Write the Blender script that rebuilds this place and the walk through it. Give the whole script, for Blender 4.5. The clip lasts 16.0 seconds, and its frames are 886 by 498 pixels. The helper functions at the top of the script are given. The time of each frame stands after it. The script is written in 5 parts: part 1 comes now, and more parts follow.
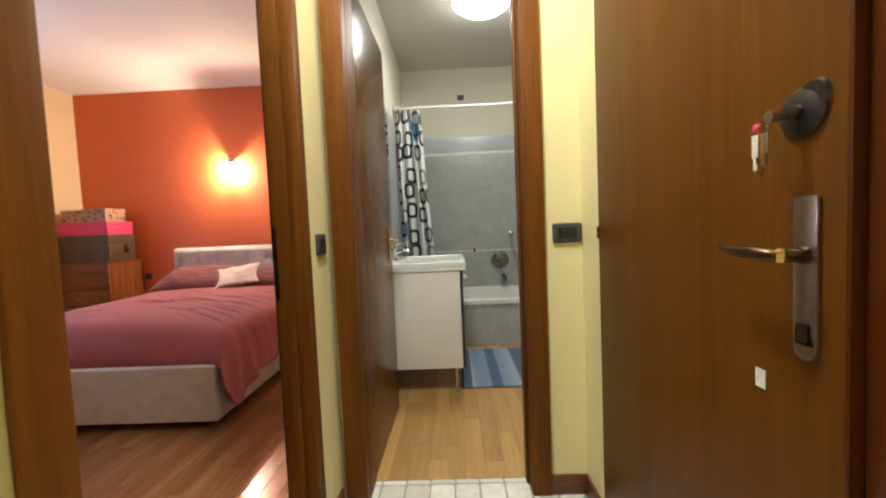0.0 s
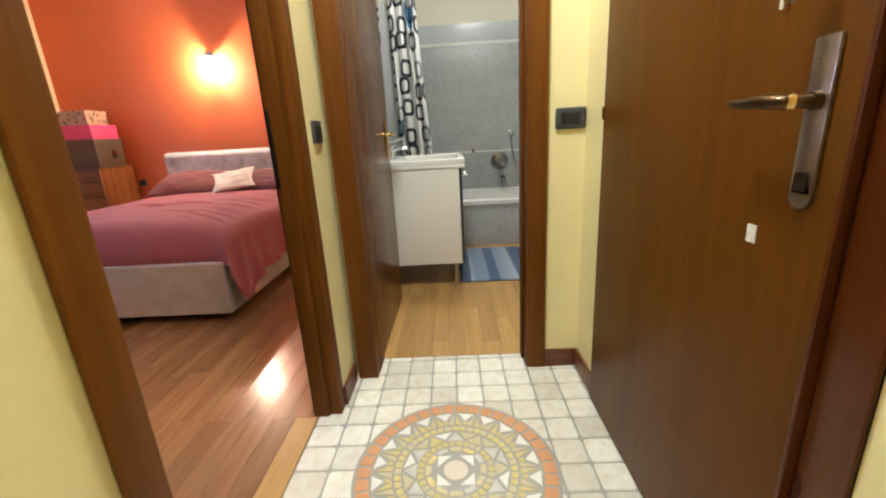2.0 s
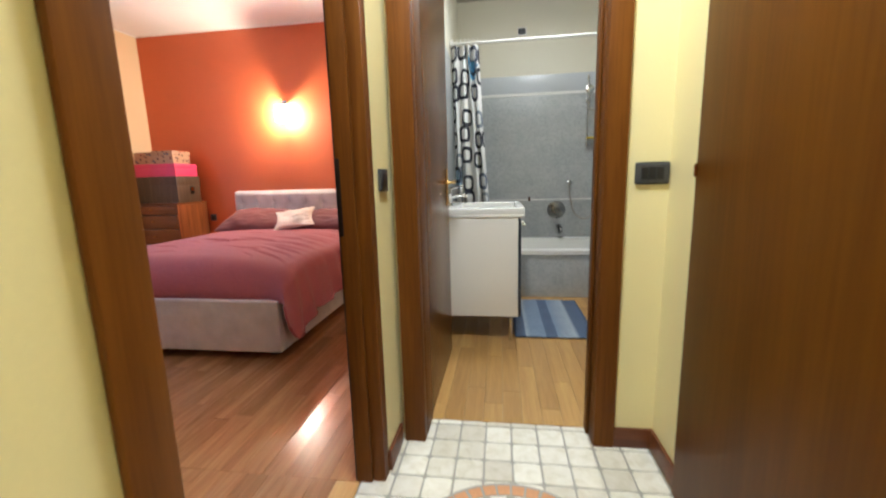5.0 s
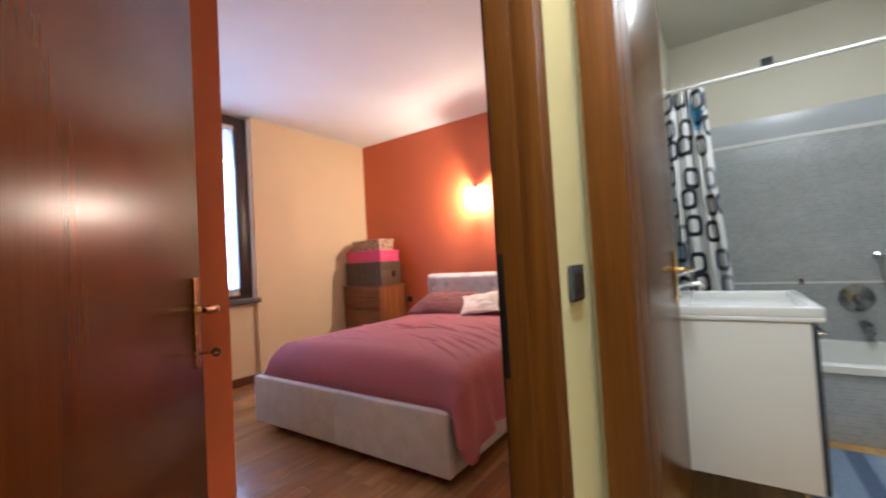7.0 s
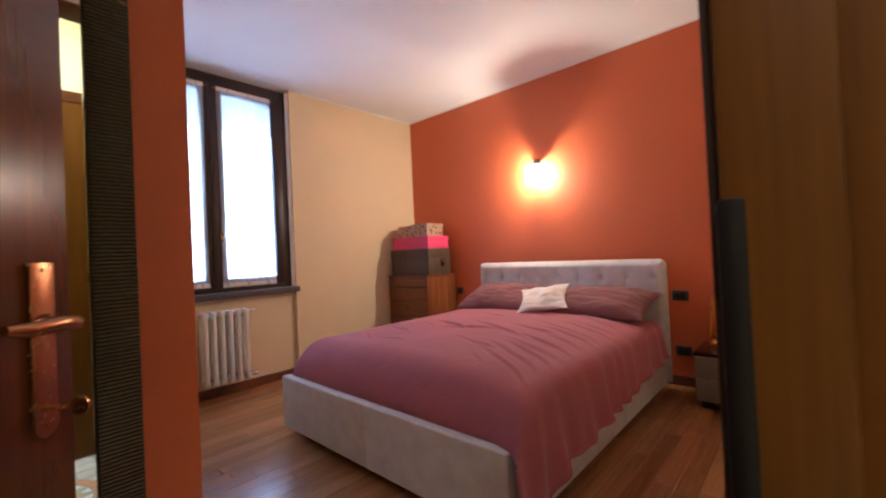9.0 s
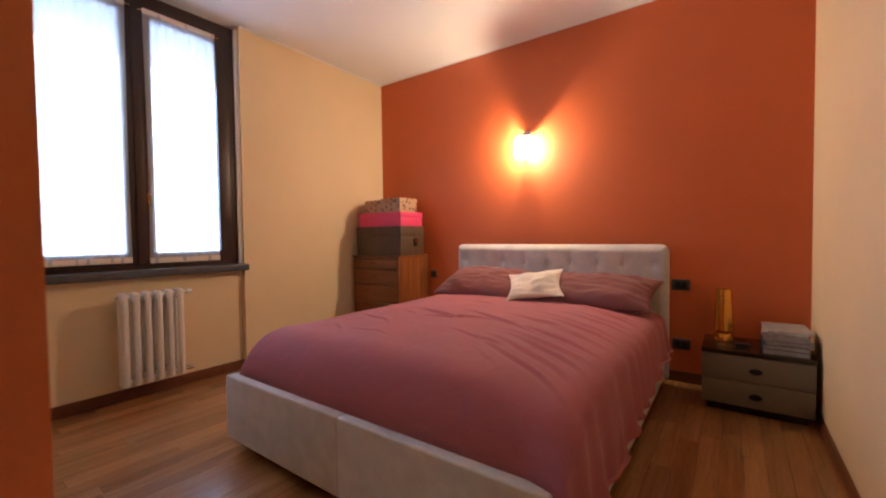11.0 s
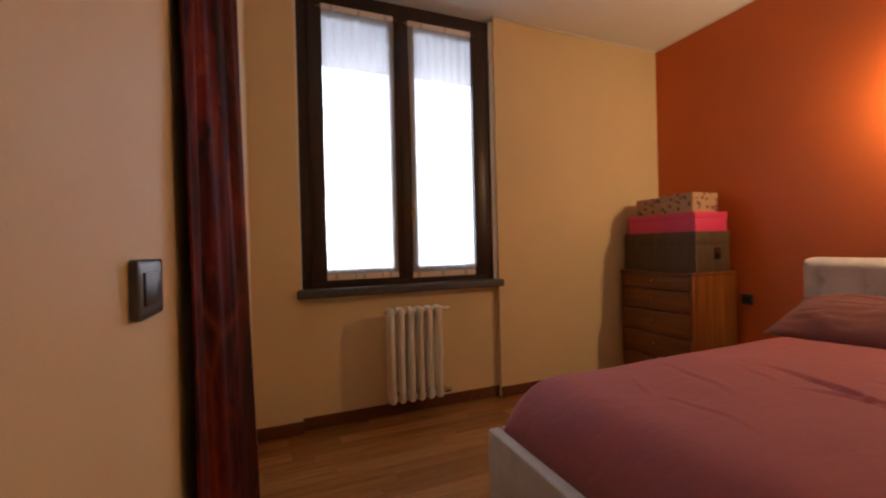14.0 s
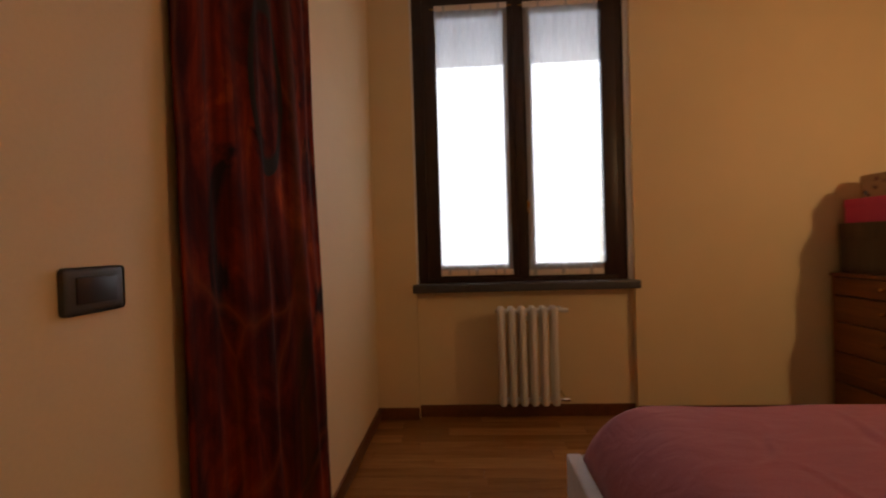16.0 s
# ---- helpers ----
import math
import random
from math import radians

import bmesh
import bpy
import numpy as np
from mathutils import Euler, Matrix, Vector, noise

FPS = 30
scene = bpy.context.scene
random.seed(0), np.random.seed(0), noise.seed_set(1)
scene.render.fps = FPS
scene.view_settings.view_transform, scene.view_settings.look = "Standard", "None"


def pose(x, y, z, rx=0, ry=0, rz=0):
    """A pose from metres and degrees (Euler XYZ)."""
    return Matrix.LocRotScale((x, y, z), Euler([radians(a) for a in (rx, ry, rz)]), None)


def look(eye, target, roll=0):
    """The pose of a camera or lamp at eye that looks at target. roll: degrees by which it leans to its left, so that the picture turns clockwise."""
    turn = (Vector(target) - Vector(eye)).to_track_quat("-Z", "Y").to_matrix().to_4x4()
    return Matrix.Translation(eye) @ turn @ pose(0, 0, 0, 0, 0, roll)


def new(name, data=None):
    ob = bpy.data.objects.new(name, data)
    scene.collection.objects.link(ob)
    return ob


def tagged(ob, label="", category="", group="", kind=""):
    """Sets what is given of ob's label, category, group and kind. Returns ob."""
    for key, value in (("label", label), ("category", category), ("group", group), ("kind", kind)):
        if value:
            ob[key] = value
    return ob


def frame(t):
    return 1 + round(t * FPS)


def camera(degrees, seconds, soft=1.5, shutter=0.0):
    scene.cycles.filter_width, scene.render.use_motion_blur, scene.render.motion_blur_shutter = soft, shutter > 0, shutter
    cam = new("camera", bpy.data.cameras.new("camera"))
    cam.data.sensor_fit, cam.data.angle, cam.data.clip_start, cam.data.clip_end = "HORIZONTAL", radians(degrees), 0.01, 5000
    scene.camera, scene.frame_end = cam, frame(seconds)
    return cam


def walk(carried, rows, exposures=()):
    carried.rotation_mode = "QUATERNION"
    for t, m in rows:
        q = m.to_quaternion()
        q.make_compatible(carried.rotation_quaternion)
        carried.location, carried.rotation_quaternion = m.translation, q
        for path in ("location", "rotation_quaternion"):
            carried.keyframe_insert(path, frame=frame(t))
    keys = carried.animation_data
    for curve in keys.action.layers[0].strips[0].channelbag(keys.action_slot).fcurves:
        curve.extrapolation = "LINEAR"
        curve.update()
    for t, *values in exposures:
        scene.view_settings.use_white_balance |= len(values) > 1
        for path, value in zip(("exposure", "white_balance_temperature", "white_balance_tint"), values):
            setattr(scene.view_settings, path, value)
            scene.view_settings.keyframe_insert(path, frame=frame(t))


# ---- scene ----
cam = camera(95.3, 16.0, soft=2.1, shutter=0.5)
PATH = [
    (0, (-0.694, 1.782, 1.164), (-0.750, 3.778, 1.052), -2.5),
    (0.5, (-0.695, 1.801, 1.145), (-0.707, 3.787, 0.913), -3.0),
    (1, (-0.693, 1.795, 1.126), (-0.704, 3.763, 0.772), -3.1),
    (1.5, (-0.698, 1.782, 1.107), (-0.742, 3.729, 0.652), -2.6),
    (2, (-0.709, 1.761, 1.085), (-0.773, 3.683, 0.535), -3.3),
    (2.5, (-0.719, 1.752, 1.066), (-0.793, 3.652, 0.444), -3.2),
    (3, (-0.721, 1.736, 1.058), (-0.792, 3.616, 0.379), -3.4),
    (3.2, (-0.707, 1.737, 1.068), (-0.824, 3.602, 0.355), -3.1),
    (5.3, (-0.784, 1.934, 1.133), (-1.139, 3.885, 0.873), -1.1),
    (5.5, (-0.778, 2.013, 1.160), (-1.215, 3.955, 0.952), -1.1),
    (6, (-0.815, 2.116, 1.207), (-1.395, 4.030, 1.159), -2.4),
    (6.5, (-0.867, 2.233, 1.196), (-1.658, 4.068, 1.187), -3.7),
    (7, (-0.924, 2.389, 1.179), (-2.065, 4.031, 1.244), -3.3),
    (7.5, (-0.972, 2.522, 1.166), (-2.289, 4.027, 1.174), -3.0),
    (8, (-1.069, 2.633, 1.178), (-2.452, 4.078, 1.209), -1.5),
    (8.5, (-1.191, 2.760, 1.152), (-2.597, 4.180, 1.218), -0.7),
    (9, (-1.272, 2.832, 1.162), (-2.617, 4.313, 1.187), -2.7),
    (9.2, (-1.308, 2.840, 1.164), (-2.616, 4.347, 1.190), -2.8),
    (11.3, (-1.832, 3.131, 1.104), (-2.991, 4.759, 1.043), -0.8),
    (11.5, (-1.890, 3.188, 1.097), (-3.055, 4.814, 1.095), -0.9),
    (12, (-2.031, 3.262, 1.104), (-3.202, 4.882, 1.140), -1.5),
    (12.5, (-2.152, 3.323, 1.127), (-3.472, 4.824, 1.110), -2.4),
    (13, (-2.329, 3.382, 1.106), (-3.850, 4.681, 1.125), -2.9),
    (13.5, (-2.416, 3.338, 1.146), (-4.144, 4.345, 1.121), -2.6),
    (14, (-2.436, 3.309, 1.162), (-4.291, 4.056, 1.153), -1.4),
    (14.5, (-2.426, 3.322, 1.150), (-4.317, 3.973, 1.111), -0.8),
    (15, (-2.418, 3.446, 1.163), (-4.324, 4.051, 1.106), -1.7),
    (15.5, (-2.440, 3.596, 1.169), (-4.427, 3.818, 1.176), -0.5),
    (15.7, (-2.449, 3.656, 1.171), (-4.441, 3.750, 1.168), -0.7),
    (16, (-2.446, 3.752, 1.174), (-4.443, 3.645, 1.153), -1.7),
]
EXPOSURES = [(0, 0.10, 5500, 10), (1.5, 0.22, 5450, 10), (2.5, 0.40, 5450, 10), (5.5, 0.27, 5100, 11), (7.5, 0.10, 4850, 12), (8, 0.08, 4750, 12), (9, -0.22, 4950, 12), (11.5, -0.38, 6000, 12), (12.5, -0.5, 6500, 13), (13.5, -0.85, 7000, 14), (14.5, -1.55, 7900, 14), (15.0, -1.75, 8050, 14), (16, -1.72, 8300, 14)]
walk(cam, [(t, look(eye, target, roll)) for t, eye, target, roll in PATH], EXPOSURES)
WINDOW_W, BULB_W, BATH_W, HALL_W = 54.0, 68.0, 17.0, 43.0
GLASS_E, DOME_E, OUTSIDE_E = 40.0, 12.0, 4.2

# ---- light ----
world = bpy.data.worlds.new("world")
scene.world = world
world.use_nodes = True
_sky = world.node_tree.nodes.new("ShaderNodeTexSky")
_sky.sky_type = "NISHITA"
_sky.sun_disc = False
_sky.sun_elevation, _sky.sun_rotation = radians(35), radians(200)
_bg = world.node_tree.nodes["Background"]
_bg.inputs["Strength"].default_value = 0.1
world.node_tree.links.new(_sky.outputs[0], _bg.inputs[0])


def lamp(name, kind, m, power, color, size=0.1, size_y=None, spot=None):
    data = bpy.data.lights.new(name, kind)
    data.energy, data.color = power, color
    if kind == "AREA":
        data.size = size
        if size_y:
            data.shape, data.size_y = "RECTANGLE", size_y
        else:
            data.shape = "DISK"
    else:
        data.shadow_soft_size = size
    ob = new(name, data)
    ob.matrix_world = m
    return ob


# ---- plan, in metres ----
HX0, HX1 = -1.21, -0.165          # hall walls
BATH_Y = 3.465                    # hall face of the bathroom wall
BED_E, BED_W = -1.336, -5.15       # bedroom walls
BED_N, BED_S = 6.56, 3.140
CEIL = 2.912
BB_N, BB_W, BB_E, BB_CEIL = 6.5, -1.23, 0.63, 2.95
HALL_S = 0.5

lamp("window_daylight", "AREA", look((-5.50, 4.13, 1.9), (-3.0, 4.13, 1.55)), WINDOW_W, (0.50, 0.66, 1.0), 1.3, 2.0)
lamp("wall_lamp_bulb", "POINT", pose(-3.305, 6.47, 1.93), BULB_W, (1.0, 0.74, 0.44), 0.02)
lamp("bathroom_ceiling_bulb", "AREA", look((-0.40, 5.05, 2.80), (-0.40, 5.05, 0)), BATH_W, (1.0, 0.91, 0.70), 0.40)
lamp("hall_ceiling_bulb", "AREA", look((-0.84, 2.70, 2.86), (-0.84, 2.70, 0)), HALL_W, (1.0, 0.95, 0.80), 0.35)

# ---- materials ----


def shader(name):
    m = bpy.data.materials.new(name)
    m.use_nodes = True
    return m, m.node_tree.nodes, m.node_tree.links, m.node_tree.nodes["Principled BSDF"]


def coords(nodes, links, scale):
    tc, mp = nodes.new("ShaderNodeTexCoord"), nodes.new("ShaderNodeMapping")
    mp.inputs["Scale"].default_value = scale
    links.new(tc.outputs["Object"], mp.inputs["Vector"])
    return mp.outputs["Vector"]


def noise_tex(nodes, links, vec, scale, detail=4.0, rough=0.55, distort=0.0):
    n = nodes.new("ShaderNodeTexNoise")
    n.inputs["Scale"].default_value, n.inputs["Detail"].default_value = scale, detail
    n.inputs["Roughness"].default_value, n.inputs["Distortion"].default_value = rough, distort
    links.new(vec, n.inputs["Vector"])
    return n.outputs["Fac"]


def ramp(nodes, links, fac, stops):
    r = nodes.new("ShaderNodeValToRGB")
    e = r.color_ramp.elements
    while len(e) < len(stops):
        e.new(0.5)
    for el, (p, c) in zip(e, stops):
        el.position, el.color = p, (*c, 1)
    links.new(fac, r.inputs["Fac"])
    return r.outputs["Color"]


def mix(nodes, links, a, b, fac, mode="MIX"):
    n = nodes.new("ShaderNodeMix")
    n.data_type, n.blend_type = "RGBA", mode
    for sock, v in ((n.inputs["Factor"], fac), (n.inputs["A"], a), (n.inputs["B"], b)):
        if isinstance(v, (int, float)):
            sock.default_value = v
        elif isinstance(v, tuple):
            sock.default_value = (*v, 1)
        else:
            links.new(v, sock)
    return n.outputs["Result"]


def bump(nodes, links, bsdf, height, strength, dist=0.01):
    b = nodes.new("ShaderNodeBump")
    b.inputs["Strength"].default_value, b.inputs["Distance"].default_value = strength, dist
    links.new(height, b.inputs["Height"])
    links.new(b.outputs["Normal"], bsdf.inputs["Normal"])


def shade(c, k):
    return tuple(max(0.0, min(1.0, v * k)) for v in c)


def surface(name, color, rough=0.5, metal=0.0, var=0.12, big=1.5, fine=60.0, relief=0.15, depth=0.002, coat=0.0, stretch=(1, 1, 1)):
    """A plain material with stains at a large scale and grain at a fine one."""
    m, n, l, p = shader(name)
    v = coords(n, l, stretch)
    a = ramp(n, l, noise_tex(n, l, v, big), [(0.3, shade(color, 1 - var)), (0.7, shade(color, 1 + var))])
    f = noise_tex(n, l, v, fine, 3.0)
    c = mix(n, l, a, ramp(n, l, f, [(0.25, shade(color, 1 - var * 1.4)), (0.75, shade(color, 1 + var))]), 0.3)
    l.new(c, p.inputs["Base Color"])
    r = n.new("ShaderNodeMapRange")
    r.inputs["To Min"].default_value, r.inputs["To Max"].default_value = max(0.02, rough - 0.06), min(1.0, rough + 0.06)
    l.new(noise_tex(n, l, v, big * 6), r.inputs["Value"])
    l.new(r.outputs[0], p.inputs["Roughness"])
    p.inputs["Metallic"].default_value = metal
    p.inputs["Coat Weight"].default_value = coat
    if relief:
        bump(n, l, p, f, relief, depth)
    return m


def wood(name, dark, mid, light, rough=0.35, axis="z", scale=1.0, by_object=False, coat=0.0, spec=0.5, relief=0.06):
    """Varnished timber with long grain on one axis."""
    m, n, l, p = shader(name)
    s = {"x": (0.7, 14, 14), "y": (14, 0.7, 14), "z": (14, 14, 0.7)}[axis]
    v = coords(n, l, tuple(k * scale for k in s))
    if by_object:
        info = n.new("ShaderNodeObjectInfo")
        add = n.new("ShaderNodeVectorMath")
        add.operation = "MULTIPLY_ADD"
        l.new(info.outputs["Random"], add.inputs[0])
        add.inputs[1].default_value = (37.0, 91.0, 53.0)
        l.new(v, add.inputs[2])
        v = add.outputs[0]
    g = noise_tex(n, l, v, 1.6, 6.0, 0.62, 1.2)
    c = ramp(n, l, g, [(0.3, dark), (0.5, mid), (0.72, light)])
    fine = noise_tex(n, l, v, 14.0, 3.0)
    c = mix(n, l, c, ramp(n, l, fine, [(0.35, shade(dark, 0.75)), (0.65, light)]), 0.22)
    if by_object:
        c = mix(n, l, c, ramp(n, l, info.outputs["Random"], [(0.0, (0.72, 0.68, 0.65)), (0.5, (0.88, 0.87, 0.86)), (1.0, (1.06, 1.08, 1.11))]), 1.0, "MULTIPLY")
    l.new(c, p.inputs["Base Color"])
    p.inputs["Roughness"].default_value = rough
    p.inputs["Coat Weight"].default_value = coat
    p.inputs["Coat Roughness"].default_value = rough * 0.6
    p.inputs["Specular IOR Level"].default_value = spec
    bump(n, l, p, fine, relief, 0.001)
    return m


def fabric(name, color, rough=0.9, weave=900.0, var=0.1, sheen=0.3, crease=0.35, crease_scale=9.0, blot=3.0, spec=0.5):
    m, n, l, p = shader(name)
    v = coords(n, l, (1, 1, 1))
    p.inputs["Specular IOR Level"].default_value = spec
    c = ramp(n, l, noise_tex(n, l, v, blot, 5.0), [(0.3, shade(color, 1 - var)), (0.7, shade(color, 1 + var))])
    c = mix(n, l, c, ramp(n, l, noise_tex(n, l, v, weave * 0.3, 2.0), [(0.3, shade(color, 0.75)), (0.7, shade(color, 1.25))]), 0.3)
    l.new(c, p.inputs["Base Color"])
    p.inputs["Roughness"].default_value = rough
    p.inputs["Sheen Weight"].default_value = sheen
    v2 = coords(n, l, (1.0, 0.45, 1.0))
    bump(n, l, p, noise_tex(n, l, v2, crease_scale, 5.0, 0.5, 0.8), crease, 0.02)
    return m


def emitter(name, color, strength):
    m, n, l, p = shader(name)
    p.inputs["Base Color"].default_value = (*color, 1)
    p.inputs["Emission Color"].default_value = (*color, 1)
    p.inputs["Emission Strength"].default_value = strength
    return m


M = {}
M["yellow"] = surface("yellow_wall_paint", (0.82, 0.73, 0.40), 0.55, var=0.04, fine=140, relief=0.10)
M["cream"] = surface("cream_wall_paint", (0.76, 0.59, 0.36), 0.65, var=0.05, fine=120, relief=0.12)
M["orange"] = surface("orange_wall_paint", (0.60, 0.130, 0.030), 0.55, var=0.06, fine=110, relief=0.15)
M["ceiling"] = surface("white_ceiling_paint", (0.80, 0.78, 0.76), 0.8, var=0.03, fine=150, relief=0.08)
# darker, warmer copy of the ceiling white; the dimness is in the colour
M["bath_ceiling"] = surface("dimmed_white_ceiling_paint", (0.62, 0.60, 0.52), 0.8, var=0.03, fine=150, relief=0.08)
M["bath_paint"] = surface("bathroom_white_paint", (0.72, 0.68, 0.56), 0.6, var=0.03, fine=140, relief=0.08)
M["door"] = wood("brown_door_veneer", (0.094, 0.032, 0.0012), (0.118, 0.042, 0.0016), (0.146, 0.054, 0.0022), 0.42, "z", 0.45, spec=0.13)
M["leaf_red"] = wood("red_brown_door_veneer", (0.066, 0.0140, 0.0010), (0.081, 0.0180, 0.0014), (0.099, 0.0235, 0.0020), 0.27, "z", 0.5, spec=0.36, relief=0.015)
M["door_bath"] = wood("glossy_brown_door_veneer", (0.104, 0.036, 0.0030), (0.130, 0.047, 0.0040), (0.160, 0.060, 0.0060), 0.24, "z", 0.45, spec=0.16, relief=0.01)
_n, _l = M["leaf_red"].node_tree.nodes, M["leaf_red"].node_tree.links
_tg = _n.new("ShaderNodeTangent")
_tg.direction_type, _tg.axis = "RADIAL", "Z"
_l.new(_tg.outputs[0], _n["Principled BSDF"].inputs["Tangent"])
_n["Principled BSDF"].inputs["Anisotropic"].default_value = 0.55
M["casing"] = wood("brown_casing_wood", (0.100, 0.032, 0.0024), (0.142, 0.047, 0.0036), (0.188, 0.068, 0.0060), 0.46, "z", 0.6, spec=0.16)
M["skirting"] = wood("brown_skirting_wood", (0.085, 0.026, 0.010), (0.135, 0.042, 0.014), (0.180, 0.060, 0.020), 0.4, "x")
M["dark_frame"] = wood("dark_window_wood", (0.014, 0.006, 0.004), (0.026, 0.011, 0.007), (0.040, 0.018, 0.011), 0.4, "z")
M["plank"] = wood("oak_plank", (0.26, 0.106, 0.033), (0.35, 0.158, 0.053), (0.44, 0.215, 0.078), 0.24, "y", 0.9, by_object=True, coat=0.35)
M["plank_bath"] = wood("light_oak_plank", (0.43, 0.230, 0.060), (0.53, 0.305, 0.088), (0.62, 0.380, 0.120), 0.34, "y", 0.9, by_object=True, coat=0.2)
M["chest"] = wood("walnut_chest_wood", (0.110, 0.030, 0.008), (0.230, 0.070, 0.018), (0.360, 0.130, 0.034), 0.33, "z", 0.5)
M["chest_front"] = wood("walnut_drawer_wood", (0.130, 0.038, 0.009), (0.190, 0.060, 0.014), (0.255, 0.088, 0.021), 0.36, "x", 0.8)
M["grout"] = surface("grey_grout", (0.42, 0.40, 0.35), 0.9, var=0.15, fine=200)
M["chrome"] = surface("chrome", (0.62, 0.62, 0.62), 0.14, 1.0, var=0.04, relief=0)
M["chrome_dark"] = surface("dulled_chrome", (0.30, 0.30, 0.30), 0.22, 1.0, var=0.1, relief=0)
M["steel"] = surface("brushed_steel", (0.42, 0.38, 0.33), 0.30, 1.0, var=0.12, big=20, fine=220, relief=0.05)
M["lock_metal"] = surface("dark_lock_metal", (0.075, 0.066, 0.058), 0.42, 1.0, var=0.2, big=30, relief=0.05)
M["bronze_dark"] = surface("dark_bronze_lever", (0.115, 0.070, 0.036), 0.30, 1.0, var=0.25, big=30, relief=0.05)
M["bronze"] = surface("bronze_handle", (0.42, 0.22, 0.09), 0.26, 1.0, var=0.15, big=14, relief=0.05)
M["brass"] = surface("brass", (0.66, 0.44, 0.16), 0.25, 1.0, var=0.1, relief=0)
M["black"] = surface("black_plastic", (0.016, 0.016, 0.018), 0.35, var=0.15, relief=0.05)
M["grey_plastic"] = surface("dark_grey_plastic", (0.060, 0.062, 0.068), 0.38, var=0.1, relief=0.05)
M["ceramic"] = surface("white_ceramic", (0.80, 0.79, 0.76), 0.12, var=0.02, relief=0)
M["white_panel"] = surface("white_lacquer", (0.78, 0.75, 0.70), 0.3, var=0.03, relief=0.02)
M["radiator"] = surface("white_radiator_enamel", (0.74, 0.71, 0.66), 0.35, var=0.04, relief=0.05)
M["sill"] = surface("dark_grey_stone", (0.070, 0.070, 0.078), 0.4, var=0.25, big=30, fine=180, relief=0.1)
M["duvet"] = fabric("mauve_duvet_cotton", (0.385, 0.116, 0.132), 0.85, var=0.08, spec=0.2, sheen=0.12, crease=0.30, crease_scale=14.0)
M["pillow"] = fabric("brown_mauve_pillow_cotton", (0.205, 0.078, 0.078), 0.85, spec=0.2, sheen=0.1, crease=0.5, crease_scale=12.0)
M["cushion"] = fabric("white_cushion_cotton", (0.74, 0.66, 0.58), 0.9, crease=0.5, crease_scale=16.0)
M["bedcloth"] = fabric("pale_grey_velvet", (0.58, 0.535, 0.505), 0.8, var=0.17, sheen=0.3, crease=0.14, crease_scale=14.0, blot=9.0)
M["pink"] = surface("pink_card", (0.72, 0.055, 0.16), 0.5, var=0.08, relief=0.05)
M["magazine"] = surface("magazine_paper", (0.40, 0.39, 0.37), 0.4, var=0.35, big=18, relief=0.05)
M["magazine_dark"] = surface("magazine_dark_cover", (0.07, 0.09, 0.14), 0.35, var=0.4, big=16, relief=0.05)
M["stand"] = surface("taupe_lacquer", (0.20, 0.175, 0.135), 0.32, var=0.05, relief=0.03)
M["stand_top"] = surface("dark_brown_gloss_top", (0.022, 0.013, 0.010), 0.16, var=0.2, relief=0)
M["lamp_glass"] = emitter("lit_frosted_glass", (1.0, 0.78, 0.48), GLASS_E)
M["dome"] = emitter("lit_opal_dome", (1.0, 0.92, 0.76), DOME_E)
M["backdrop"] = emitter("bright_overcast_outside", (0.80, 0.90, 1.0), OUTSIDE_E)
M["shutter"], _n, _l, _p = shader("pale_roller_shutter_plastic")
_p.inputs["Base Color"].default_value = (0.78, 0.80, 0.82, 1)
_p.inputs["Roughness"].default_value = 0.6
_tl, _ms = _n.new("ShaderNodeBsdfTranslucent"), _n.new("ShaderNodeMixShader")
_tl.inputs[0].default_value = (0.80, 0.82, 0.85, 1)
_ms.inputs[0].default_value = 0.55
_l.new(_p.outputs[0], _ms.inputs[1])
_l.new(_tl.outputs[0], _ms.inputs[2])
_l.new(_ms.outputs[0], _n["Material Output"].inputs["Surface"])
M["sticker"] = surface("white_sticker", (0.70, 0.68, 0.62), 0.6, var=0.2, big=120, relief=0)
M["band_tile"] = surface("pale_blue_grey_tile", (0.50, 0.52, 0.55), 0.3, var=0.05, fine=90, relief=0.05)
M["terracotta"] = surface("terracotta_mosaic", (0.66, 0.33, 0.15), 0.55, var=0.22, big=14, fine=90)
M["ochre"] = surface("ochre_mosaic", (0.64, 0.54, 0.22), 0.5, var=0.30, big=18, fine=90)
M["sand"] = surface("sand_mosaic", (0.60, 0.53, 0.32), 0.5, var=0.2, big=18, fine=90)
M["white_stone"] = surface("white_marble_mosaic", (0.85, 0.83, 0.78), 0.4, var=0.05, fine=80)
M["grey_stone"] = surface("grey_marble_mosaic", (0.60, 0.58, 0.53), 0.45, var=0.2, big=20)
M["terrazzo"] = surface("cream_marble_disc", (0.74, 0.66, 0.52), 0.4, var=0.06)
M["bottle_dark"] = surface("dark_bottle_plastic", (0.03, 0.02, 0.02), 0.3)
M["yellow_sponge"] = surface("yellow_plastic", (0.75, 0.55, 0.02), 0.5)
M["hinge"] = surface("black_iron_hinge", (0.018, 0.013, 0.010), 0.45, 0.6)
M["white_cord"] = surface("white_plastic", (0.72, 0.70, 0.66), 0.4, var=0.03, relief=0)
# near-black that paints door-gap shade; also the keyhole cover's own colour
M["gap"] = surface("gap_shade_and_dark_cover", (0.018, 0.008, 0.004), 0.7)


